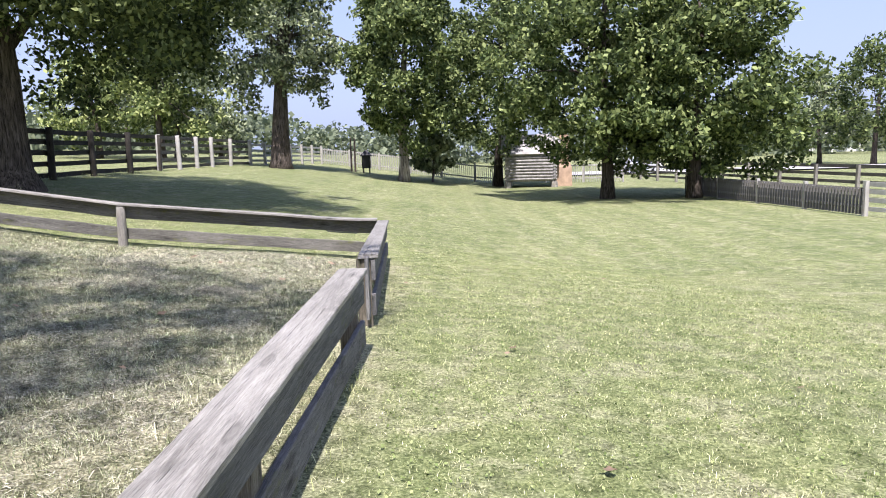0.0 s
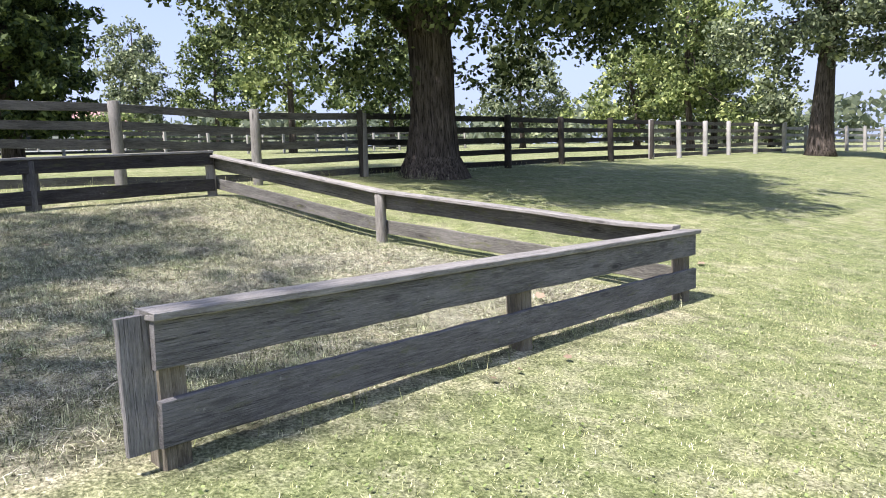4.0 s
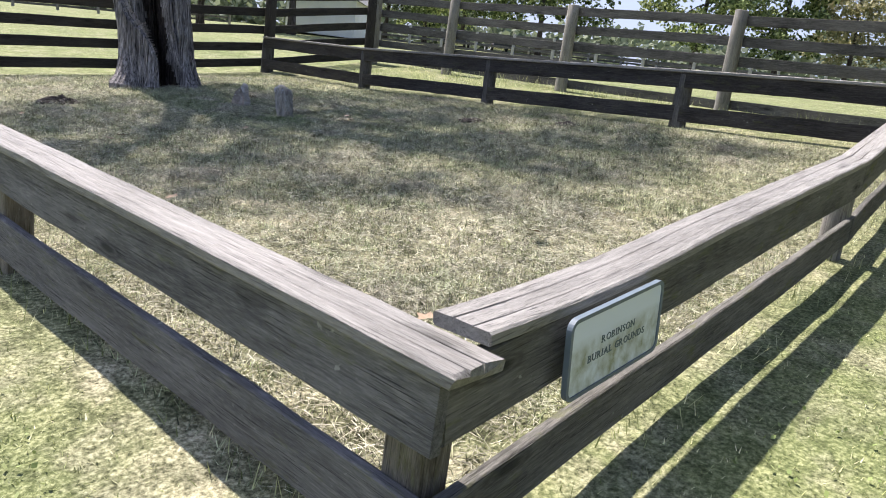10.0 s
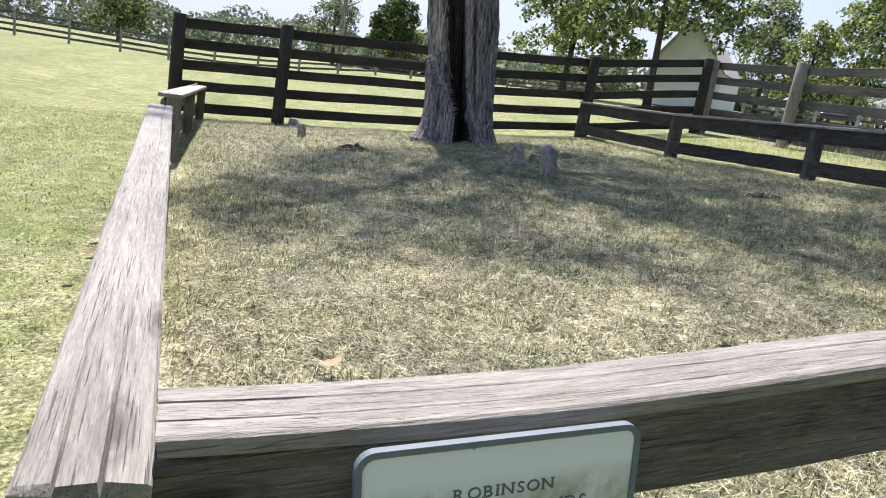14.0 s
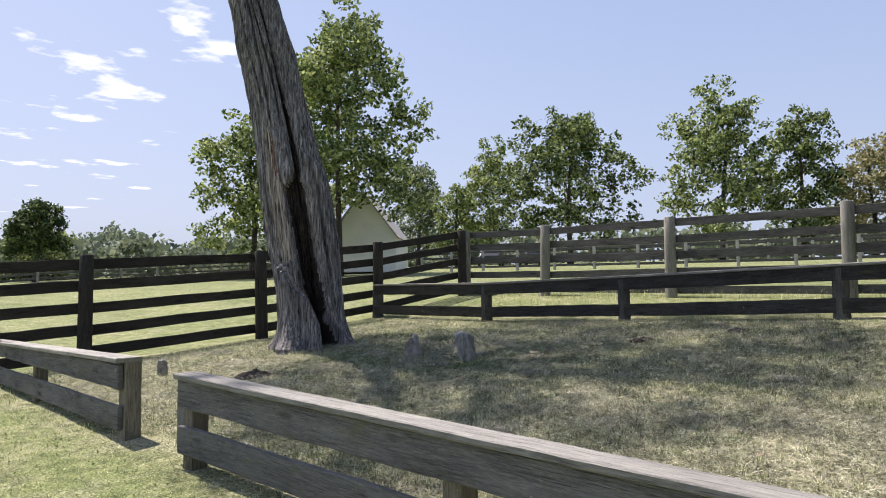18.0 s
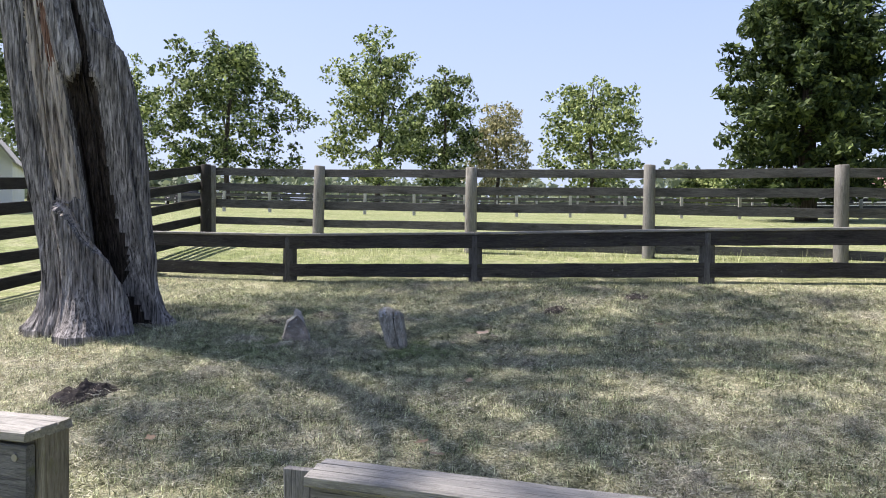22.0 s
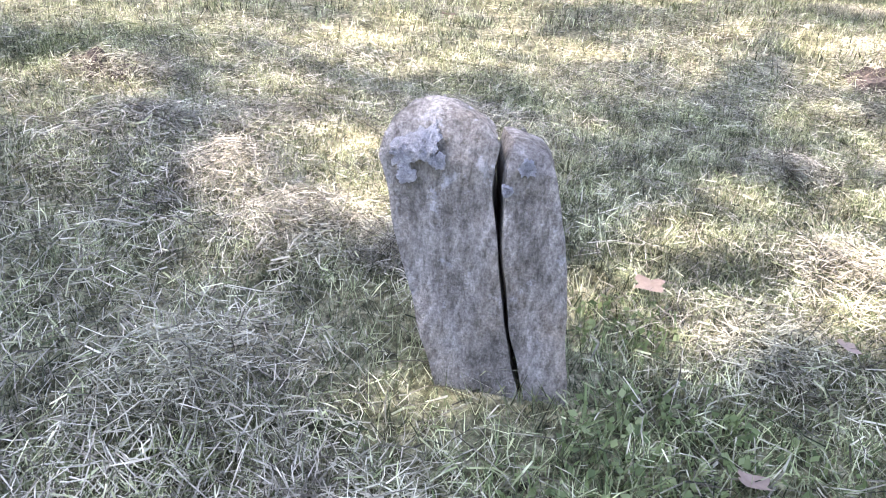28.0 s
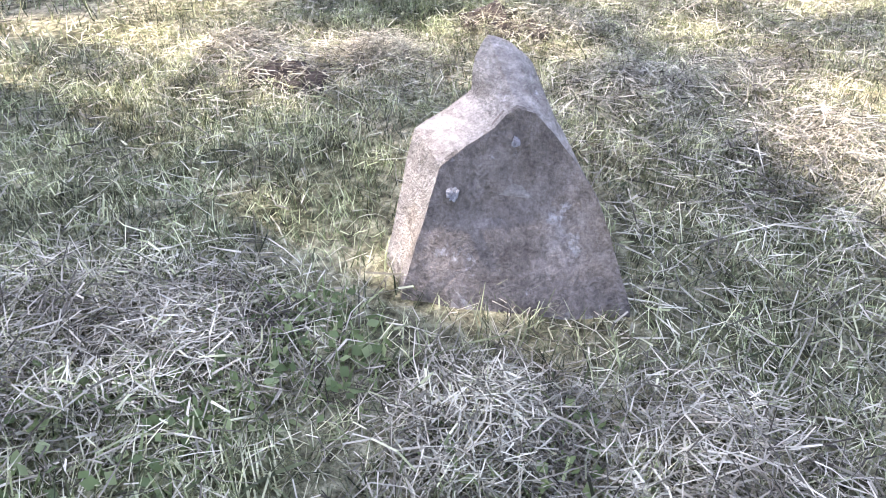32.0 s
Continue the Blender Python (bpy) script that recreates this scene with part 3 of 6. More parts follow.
def side_of(a, b):
    """Unit vector to the left of the way from a to b."""
    d = Vector((b[0] - a[0], b[1] - a[1], 0)).normalized()
    return Vector((-d.y, d.x, 0))


# ---- paddock fences ----
def paddock_fence(label, pts, height, boards, wide, mat, pmat, side, group="", post_r=0.075, steps=4, square=False, extra=0.3, seed=1):
    """Posts at pts (x, y), boards between them on one side (1: left of the way), at the given heights."""
    base = thing("paddock_fence", (pts[0][0], pts[0][1], gz(*pts[0])), label, "fence", group)
    inv = base.matrix_world.inverted()
    meshes = [round_post_mesh(height, post_r, post_r * 0.93, pmat, seed + i, 10, 0.006) for i in range(4)] if not square else [square_post_mesh(height, post_r * 2, post_r * 2, pmat, seed + i) for i in range(3)]
    rnd = random.Random(seed)
    pile = {}
    for i, p in enumerate(pts):
        q = pts[i + 1] if i + 1 < len(pts) else p
        o = pts[i - 1] if i else p
        m = pose(p[0], p[1], gz(*p) + rnd.uniform(-0.02, 0.02), rnd.uniform(-1, 1), rnd.uniform(-1, 1), rnd.uniform(0, 360) if not square else math.degrees(math.atan2(q[1] - o[1], q[0] - o[0])))
        part("post", meshes[i % len(meshes)], base, inv @ m)
        if i + 1 == len(pts):
            continue
        s = side_of(p, q) * side * (post_r * 0.93 + 0.012)
        for k, h in enumerate(boards):
            a = Vector((p[0], p[1], gz(*p) + h + rnd.uniform(-0.015, 0.015))) + s
            b = Vector((q[0], q[1], gz(*q) + h + rnd.uniform(-0.015, 0.015))) + s
            m, n = along(a, b)
            n = round(n + 0.04, 2)
            key = (n, (i + k) % 3)
            if key not in pile:
                pile[key] = board_mesh(n, wide, 0.032, mat, steps, seed + 10 * k + i, 0.006, 0.004)
            m = m @ pose(-0.02, 0.0, 0, rnd.uniform(-0.6, 0.6))
            part("board", pile[key], base, inv @ m)
    return base


OUT_H = (1.43, 1.12, 0.80, 0.47, 0.14)
line_a = [(-11.0, -1.1), (-11.15, 1.13), (-11.1, 4.13), (-11.1, 7.2), (-11.1, 10.12), (-11.18, 12.95), (-11.3, 15.92)]
line_b = [(-11.3, 15.92), (-11.3, 18.7), (-11.35, 21.46), (-11.55, 24.5), (-11.7, 27.8), (-11.75, 30.9)]
line_c = [(-11.75, 30.9), (-11.7, 33.2), (-11.75, 35.8), (-11.85, 38.6), (-11.6, 41.2), (-11.2, 44.0)]
line_s = [(-0.45, -0.15), (-2.08, -0.32), (-5.2, -0.72), (-8.1, -0.95), (-10.85, -1.1)]
paddock_fence("weathered grey five-board horse fence with round posts", line_a, 1.55, OUT_H, 0.148, M_OUTER, M_OUTPOST, 1, "paddock fences", 0.11, seed=3)
# line_b and line_s have darker boards and posts than line_a
paddock_fence("dark five-board horse fence under the tree", line_b, 1.55, OUT_H, 0.148, M_DARK, M_DARKPOST, 1, "paddock fences", 0.11, seed=5)
paddock_fence("grey five-board horse fence with sunlit posts", line_c, 1.55, OUT_H, 0.148, M_OUTER, M_BLEACHED, 1, "paddock fences", 0.11, seed=7)
paddock_fence("dark five-board fence closing the burial plot", line_s, 1.58, (1.46, 1.15, 0.83, 0.50, 0.17), 0.155, M_DARK, M_DARKPOST, 1, "paddock fences", 0.11, seed=9)


# ---- low fence round the burial plot ----
def low_fence(label, stations, side, posts, cap_out=0.045, cap_w=0.17, cap_top=0.62, seed=20, caps=None, overhang=(0.0, 0.0), lower=0.19, upper=0.49, bw=0.184, ends=(0.0, 0.0), lw=0.184, whole=False, warp=0.0, mat=None, post_r=0.072, post_mat=None):
    """stations: (x, y) of post centres; side: 1 puts the boards left of the way; posts: 'r' round or 's' square for each."""
    a0 = stations[0]
    base = thing("low_fence", (a0[0], a0[1], gz(*a0)), label, "fence", "burial plot fence")
    inv = base.matrix_world.inverted()
    rnd = random.Random(seed)
    off = 0.075
    for i, (p, kind) in enumerate(zip(stations, posts)):
        if kind == "r":
            me = round_post_mesh(cap_top - 0.05, post_r, post_r * 0.95, post_mat or M_OUTPOST, seed + i, 14, 0.0)
        elif kind == "s":
            me = square_post_mesh((caps[i] if caps else cap_top) - 0.045, 0.115, 0.12, M_POST, seed + i)
        else:
            continue
        d = stations[min(i + 1, len(stations) - 1)]
        c = stations[max(i - 1, 0)]
        part("post", me, base, inv @ pose(p[0], p[1], gz(*p), rnd.uniform(-0.8, 0.8), rnd.uniform(-0.8, 0.8), math.degrees(math.atan2(d[1] - c[1], d[0] - c[0]))))
    spans = [(0, len(stations) - 1)] if whole else [(k, k + 1) for k in range(len(stations) - 1)]
    for i, j in spans:
        p, q = stations[i], stations[j]
        s = side_of(p, q) * side
        d = Vector((q[0] - p[0], q[1] - p[1], 0)).normalized()
        e0 = ends[0] if i == 0 else 0.0
        e1 = ends[1] if j == len(stations) - 1 else 0.0
        for name, h, w, t in (("upper_board", upper, bw, 0.036), ("lower_board", lower, lw, 0.036)):
            a = Vector((p[0], p[1], gz(*p) + h)) + s * off - d * e0
            b = Vector((q[0], q[1], gz(*q) + h)) + s * off + d * e1
            m, n = along(a, b)
            part(name, board_mesh(n - 0.004, w, t, mat or M_BOARD, 22 if whole else 12, seed + 7 * i + int(h * 10), 0.004, 0.005, 0.004), base, inv @ m)
        o0 = overhang[0] if i == 0 else 0.0
        o1 = overhang[1] if j == len(stations) - 1 else 0.0
        cz0, cz1 = (caps[i], caps[j]) if caps else (cap_top, cap_top)
        a = Vector((p[0], p[1], gz(*p) + cz0 - 0.018)) + s * (off + cap_out - cap_w / 2) - d * o0
        b = Vector((q[0], q[1], gz(*q) + cz1 - 0.018)) + s * (off + cap_out - cap_w / 2) + d * o1
        m, n = along(a, b)
        part("cap_board", cap_mesh(n - 0.003, cap_w, 0.036, seed + 3 * i, warp if i == 0 else 0.0), base, inv @ m, "silvered cap board with long cracks")
    return base


def cap_mesh(length, wide, thick, seed, warp=0.0):
    """A flat board: wide along y, thick along z, split by a shallow crack at its ends."""
    rnd = random.Random(seed)
    n, ch = max(12, int(length / 0.12)), 0.006
    hw, ht = wide / 2, thick / 2
    rings = []
    for i in range(n + 1):
        x = length * i / n
        split = 0.003 + 0.02 * math.exp(-min(x, length - x) / 0.16) * (0.6 + 0.4 * math.sin(seed))
        g1, g2 = 0.30 + 0.05 * math.sin(3 * x + seed), -0.38 + 0.06 * math.sin(2 * x + seed)
        prof = [(-hw + ch, -ht), (hw - ch, -ht), (hw, -ht + ch), (hw, ht - ch), (hw - ch, ht), (hw * g1 + 0.004, ht), (hw * g1, ht - split), (hw * g1 - 0.004, ht), (hw * g2 + 0.003, ht), (hw * g2, ht - split * 0.6), (hw * g2 - 0.003, ht), (-hw + ch, ht), (-hw, ht - ch), (-hw, -ht + ch)]
        dy, dz = rnd.uniform(-0.0015, 0.0015), rnd.uniform(-0.0012, 0.0012) + warp * (math.exp(-x / 0.25) - 0.45 * math.exp(-(((x - 0.75) / 0.45) ** 2)))
        rag = rnd.uniform(0, 0.012) if i in (0, n) else 0
        rings.append([(x + (rag * rnd.uniform(-1, 1)), y + dy, z + dz + 0.0006 * math.sin(9 * y / wide + 0.4 * i)) for y, z in prof])
    v, f = loft(rings)
    return mesh_of("plank", v, [tuple(reversed(q)) for q in f], M_CAP)


W1 = [(-0.665, 6.10), (-0.765, 8.42), (-0.875, 10.86)]
low_fence("weathered two-board low fence beside the gateway", W1, -1, "sss", seed=21, whole=True, overhang=(0.075, 0.17), ends=(0.07, 0.12))
W0 = [(-0.85, 0.05), (-0.745, 2.45), (-0.665, 4.83)]
gate_fence = low_fence("weathered two-board low fence ending at the gateway", W0, -1, "ss-", seed=31, whole=True, overhang=(0.0, 0.21), ends=(0.0, 0.19), caps=(0.54, 0.575, 0.62), cap_w=0.2, lower=0.165, upper=0.47)
gate_inv = gate_fence.matrix_world.inverted()
part("gate_post", square_post_mesh(0.615, 0.13, 0.115, M_POST, 33), gate_fence, gate_inv @ pose(-0.67, 4.98, gz(-0.665, 5.03), 0.6, -0.5, 3), "squared gate post with green algae stains")
N1 = [(-0.84, 10.885), (-4.70, 10.70), (-8.36, 10.42)]
low_fence("weathered low fence with sagging cap board", N1, -1, "-rr", seed=41, overhang=(-0.09, 0.05), ends=(0.02, 0.05), cap_top=0.645, cap_out=0.03, lower=0.192, upper=0.512, bw=0.19, lw=0.165, warp=0.022, mat=M_SILVER_BOARD)
E1 = [(-8.36, 10.42), (-8.27, 7.86), (-8.15, 4.87), (-8.05, 2.14), (-8.0, -0.86)]
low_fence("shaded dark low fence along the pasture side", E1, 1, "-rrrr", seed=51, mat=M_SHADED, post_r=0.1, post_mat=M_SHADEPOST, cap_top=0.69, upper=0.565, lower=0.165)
# E1 runs south, so its left is the pasture side


# ---- trees ----
def tube(points, radii, sides=8, seed=0, rough=0.0):
    rnd = random.Random(seed)
    pts = [Vector(p) for p in points]
    rings = []
    ridge = [1 + rough * rnd.uniform(-1, 1) for _ in range(sides)]
    for i, p in enumerate(pts):
        t = (pts[min(i + 1, len(pts) - 1)] - pts[max(i - 1, 0)]).normalized()
        u = t.cross(Vector((0.31, 0.95, 0.05)) if abs(t.z) > 0.8 else Vector((0, 0, 1))).normalized()
        w = t.cross(u)
        rings.append([p + (u * math.cos(a) + w * math.sin(a)) * radii[i] * ridge[j] * (1 + 0.4 * rough * rnd.uniform(-1, 1)) for j, a in ((j, 2 * math.pi * j / sides) for j in range(sides))])
    return loft(rings)


def leaf_cloud(rng, centres, spread_r, per, size, flat=0.0, droop=0.0, long=1.0):
    """Quads round cluster centres: an (n, 4, 3) array of leaf or spray corners."""
    c = np.repeat(np.asarray(centres, float), per, axis=0)
    n = len(c)
    off = rng.normal(size=(n, 3))
    off /= np.linalg.norm(off, axis=1, keepdims=True) + 1e-9
    off *= (rng.random((n, 1)) ** 0.5) * spread_r
    off[:, 2] *= 1 - flat
    c = c + off
    c[:, 2] -= droop * np.hypot(off[:, 0], off[:, 1])
    nrm = rng.normal(size=(n, 3)) + np.array([0, 0, 0.55])
    nrm /= np.linalg.norm(nrm, axis=1, keepdims=True)
    u = np.cross(nrm, rng.normal(size=(n, 3)))
    u /= np.linalg.norm(u, axis=1, keepdims=True) + 1e-9
    w = np.cross(nrm, u)
    s = size * (0.55 + 0.9 * rng.random((n, 1)))
    a, b = u * s * 0.5 * long, w * s * 0.5
    return np.stack([c - a, c + b * 0.8 - a * 0.1, c + a, c - b * 0.8 + a * 0.1], 1)


def crown_points(rng, blobs, count, hollow=0.55):
    """Cluster centres in the outer part of a set of ellipsoids (x, y, z, rx, ry, rz)."""
    out = []
    w = np.array([b[3] * b[4] * b[5] for b in blobs]) ** 0.72
    for b, k in zip(blobs, np.maximum(3, (count * w / w.sum()).astype(int))):
        d = rng.normal(size=(k, 3))
        d /= np.linalg.norm(d, axis=1, keepdims=True)
        r = hollow + (1 - hollow) * rng.random((k, 1)) ** 0.7
        r *= 1 + 0.16 * np.sin(d[:, :1] * 5 + b[0]) * np.cos(d[:, 2:3] * 6 + b[1])
        out.append(np.array(b[:3]) + d * r * np.array(b[3:6]))
    return np.concatenate(out)


def tree(label, at, trunk_pts, trunk_r, limbs, blobs, mat, clusters, per, size, spread_r, bark=None, seed=1, flat=0.3, droop=0.15, category="tree", group="", sides=10, long=1.3, hollow=0.55):
    """trunk_pts relative to at; limbs: number of limbs reaching for the blobs."""
    rng, rnd = np.random.default_rng(seed), random.Random(seed)
    base = thing("tree", at, label, category, group)
    bark = bark or M_BARK
    v, f = tube(trunk_pts, trunk_r, sides, seed, 0.06)
    part("trunk", mesh_of("trunk", v, f, bark, True), base)
    pts = crown_points(rng, blobs, clusters, hollow)
    top = Vector(trunk_pts[-1])
    for i in range(limbs):
        e = Vector(pts[rnd.randrange(len(pts))])
        k = rnd.uniform(0.66, 1.0)
        j = min(int(k * (len(trunk_pts) - 1)), len(trunk_pts) - 2)
        s = Vector(trunk_pts[j]).lerp(Vector(trunk_pts[j + 1]), rnd.random())
        r = trunk_r[j + 1] * rnd.uniform(0.35, 0.6)
        mid1 = s.lerp(e, 0.35) + Vector((rnd.uniform(-0.3, 0.3), rnd.uniform(-0.3, 0.3), 0.12 * (e - s).length))
        mid2 = s.lerp(e, 0.7) + Vector((rnd.uniform(-0.3, 0.3), rnd.uniform(-0.3, 0.3), 0.10 * (e - s).length))
        v, f = tube([s, mid1, mid2, e], [r, r * 0.7, r * 0.4, r * 0.12], 6, seed + i, 0.05)
        part("limb", mesh_of("limb", v, f, bark, True), base)
    part("crown", fast_mesh("crown", leaf_cloud(rng, pts, spread_r, per, size, flat, droop, long), 4, mat), base)
    return base


def blob_set(rnd, h0, h1, r, n, squash=0.8):
    """Lobes of a broad crown from height h0 to h1 with radius r."""
    mid, half = (h0 + h1) / 2, (h1 - h0) / 2
    out = [(0, 0, mid - half * 0.15, r * 0.8, r * 0.8, half * 0.85), (0, 0, h1 - half * 0.5, r * 0.5, r * 0.5, half * 0.5)]
    for i in range(n):
        a, k = 2.4 * i + rnd.uniform(-0.5, 0.5), (i + rnd.random()) / n
        z = h0 + (h1 - h0) * (0.12 + 0.72 * k)
        q = r * (0.72 if k < 0.6 else 0.72 - 0.8 * (k - 0.6)) * rnd.uniform(0.8, 1.1)
        sz = r * rnd.uniform(0.28, 0.45)
        out.append((q * math.cos(a), q * math.sin(a), z, sz, sz, sz * squash))
    return out


def simple_tree(label, x, y, height, radius, mat, seed, low=0.28, clusters=170, per=34, size=0.42, spread_r=0.85, bark=None, trunk=0.22, lobes=13, group="pasture trees", hollow=0.5, zoff=0.0):
    rnd = random.Random(seed)
    h0 = height * low
    tp = [(0, 0, -0.3), (0.03, 0.02, height * 0.08), (rnd.uniform(-0.2, 0.2), rnd.uniform(-0.2, 0.2), height * 0.3), (rnd.uniform(-0.4, 0.4), rnd.uniform(-0.4, 0.4), height * 0.6), (0, 0, height * 0.9)]
    tr = [trunk * 1.5, trunk, trunk * 0.8, trunk * 0.5, 0.03]
    return tree(label, (x, y, gz(x, y) + zoff), tp, tr, 14, blob_set(rnd, h0, height, radius, lobes), mat, clusters, per, size, spread_r, bark, seed, group=group, hollow=hollow)


# ancient split trunk inside the plot, its leafy crown high overhead
def old_trunk():
    at = (-4.48, 1.98)
    base = thing("tree", (at[0], at[1], gz(*at)), "massive silver-grey split old tree trunk leaning", "tree")
    rng = np.random.default_rng(5)
    n = 300
    ph = rng.uniform(0, 6.28, 12)
    heights = [-0.25] + [0.013 * k for k in range(108)] + [1.404 + 0.04 * k for k in range(101)]
    ramp = lambda v, a, b: min(1.0, max(0.0, (v - a) / (b - a)))

    def split(k):
        """Middle and half width of the rotten cleft at height k."""
        mid = 1.25 - 0.19 * ramp(k, 0, 0.8) - 0.10 * ramp(k, 0.8, 2.1) + 0.20 * ramp(k, 2.2, 2.5)
        half = 0.40 - 0.06 * ramp(k, 0.3, 1.2) - 0.20 * ramp(k, 2.2, 2.35) - 0.09 * ramp(k, 2.8, 4.2)
        return mid, half

    def burl_top(a):
        return 1.12 - 0.70 * ramp(a, 0.35, 1.1) + 0.05 * math.sin(9 * a) + 0.05 * noise.noise(Vector((a * 14, 1.0, 0)))

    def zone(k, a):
        """0 grey bark, 1 rotten heart with painted shade, 2 bare sapwood, 3 rusty heartwood."""
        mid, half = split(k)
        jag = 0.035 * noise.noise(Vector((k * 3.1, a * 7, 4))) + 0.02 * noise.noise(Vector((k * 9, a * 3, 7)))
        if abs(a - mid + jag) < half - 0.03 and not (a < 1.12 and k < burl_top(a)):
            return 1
        if 0.38 + jag < a < 0.54 + jag and 2.42 < k + 0.3 * noise.noise(Vector((a * 30, 2.0, 0))) < 2.95:
            return 3
        if 0.06 + jag < a < 0.60 - 0.1 * ramp(k, 2.2, 2.8) + jag and 1.15 < k + 4 * jag < 3.2 - 1.6 * abs(a - 0.3):
            return 2
        if 0.0 < a < 1.2 and burl_top(a) - 0.03 < k < burl_top(a) + 0.03:
            return 2
        return 0

    rings = []
    for z in heights:
        k = max(z, 0)
        r = 0.43 + 0.12 * math.exp(-k / 0.30) + 0.065 * math.exp(-(((k - 1.9) / 0.9) ** 2)) - 0.030 * max(0, k - 2.5) + 0.035 * math.exp(-(((k - 4.35) / 0.3) ** 2))
        ox, oy = 0.0625 * k + 0.0137 * k * k, -0.069 * k - 0.010 * k * k
        mid, half = split(k)
        ring = []
        for j in range(n):
            a0 = 2 * math.pi * j / n
            a0 = a0 if a0 < 4.2 else a0 - 2 * math.pi
            tw = 0.10 * math.sin(0.9 * k + ph[5]) + 0.05 * math.sin(2.3 * k + ph[6])
            a = a0 + 0.02 * math.sin(2.2 * k)
            c, d = math.cos(a0 + 0.5 * tw), math.sin(a0 + 0.5 * tw)
            flut = 0.04 * math.sin(5 * (a + tw) + ph[0]) + 0.028 * math.sin(9 * (a - tw) + ph[1])
            # stringy ridges with sharp furrows between them
            fib = -abs(noise.noise(Vector((6 * c, 6 * d, 0.55 * k)))) * 0.10 - abs(noise.noise(Vector((13 * c, 13 * d, 0.8 * k + 3)))) * 0.085 - abs(noise.noise(Vector((31 * c, 31 * d, 1.3 * k + 9)))) * 0.05
            fib += 0.018 * noise.noise(Vector((9 * c, 9 * d, 5 * k)))
            flare = 0.17 * math.exp(-k / 0.22) * max(0, math.sin(4 * a + ph[4])) + 0.10 * math.exp(-k / 0.16) * math.exp(-(((a + 0.75) / 0.3) ** 2))
            q = r * (1.06 + flut + fib) + flare
            kind = zone(k, a0)
            edge = ramp(half - abs(a0 - mid), -0.04, 0.10)
            if not (a0 < 1.12 and k < burl_top(a0)):
                q -= edge * (0.16 * math.exp(-(((k - 0.5) / 1.3) ** 2)) + 0.11) * (1 + 0.5 * noise.noise(Vector((14 * c, 14 * d, 0.8 * k))))
            # burl at the foot, cut short along its upper edge
            if -0.15 < a0 < 1.25:
                q += 0.12 * ramp(burl_top(a0) - k, -0.02, 0.06) * ramp(a0, -0.15, 0.25) * ramp(1.25 - a0, 0.0, 0.12) * (0.75 + 0.5 * k)
            # plank-like slab that ends in a shoulder
            q += 0.10 * ramp(a0, 1.36, 1.46) * ramp(2.35 - a0, 0, 0.5) * ramp(2.78 - 0.35 * (a0 - 1.4) - k, 0, 0.05) * ramp(k, 0.15, 0.7)
            # torn bark hanging over the hollow
            q += 0.055 * ramp(a0, 0.55, 0.60) * ramp(0.98 - a0, 0, 0.05) * ramp(k, 2.22 + 0.10 * math.sin(23 * a0), 2.30 + 0.10 * math.sin(23 * a0)) * ramp(3.6 - k, 0, 0.9)
            if kind in (2, 3):
                q -= 0.022
            for crack, lo, hi in ((0.02, 0.3, 3.9), (1.95, 0.2, 2.6), (0.86, 2.9, 5.4), (-0.45, 0.2, 2.2), (0.35, 3.3, 5.0), (-0.22, 1.2, 5.0), (0.22, 1.4, 3.3), (0.62, 3.0, 5.3), (-0.75, 0.4, 4.2), (1.6, 0.3, 2.5)):
                dd = a0 - crack - 0.06 * math.sin(1.7 * k + crack * 9)
                q -= 0.095 * math.exp(-((dd / 0.028) ** 2)) * ramp(k, lo, lo + 0.4) * ramp(hi - k, 0, 0.5)
            ring.append((ox + q * math.cos(a0), oy + q * math.sin(a0), z))
        rings.append(ring)
    v, f = loft(rings)
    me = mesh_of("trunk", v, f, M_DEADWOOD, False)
    for mat in (M_ROT_SHADE, M_SAPWOOD, M_RUSTWOOD):
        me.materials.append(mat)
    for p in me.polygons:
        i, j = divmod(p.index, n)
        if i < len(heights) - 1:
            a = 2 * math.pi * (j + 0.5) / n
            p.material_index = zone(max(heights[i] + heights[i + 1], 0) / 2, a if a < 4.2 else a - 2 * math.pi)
    part("trunk", me, base)
    # crown high overhead: a broad flat spread of sprays with gaps
    pts = []
    while len(pts) < CROWN_SPRAYS:
        x, y, z = rng.uniform(-4.6, 4.6), rng.uniform(-4.4, 4.4), rng.uniform(9.0, 10.0)
        rim = 0.98 + 0.08 * math.sin(3 * math.atan2(y, x) + 1.0) + 0.10 * math.sin(7 * math.atan2(y, x))
        thick = 0.45 * noise.noise(Vector((x * 0.75, y * 0.75, 2.0))) + 1.1 * noise.noise(Vector((x * 2.7, y * 2.7, 6.0)))
        # unseen extra sprays fill one patch so that both markers lie in shade
        if math.hypot(x / 4.1, y / 3.5) < rim and thick > -0.28 or (abs(x - 0.6) < 0.55 and -2.2 < y < -0.1):
            pts.append((x - 0.6, y - 1.5, z))
    pts = np.array(pts)
    top = Vector((0.74, -0.66, 5.3))
    for i in range(11):
        e = Vector(pts[int(rng.integers(len(pts)))])
        v, f = tube([top - Vector((0, 0, 0.3)), top.lerp(e, 0.4) + Vector((0, 0, 0.5)), top.lerp(e, 0.75) + Vector((0, 0, 0.3)), e], [0.2, 0.12, 0.07, 0.02], 8, i, 0.05)
        part("limb", mesh_of("limb", v, f, M_DEADWOOD, True), base)
    part("crown", fast_mesh("crown", leaf_cloud(rng, pts, 0.46, 31, 0.085, 0.4, 0.1, 1.5), 4, M_LEAF), base)


CROWN_SPRAYS = 740
old_trunk()

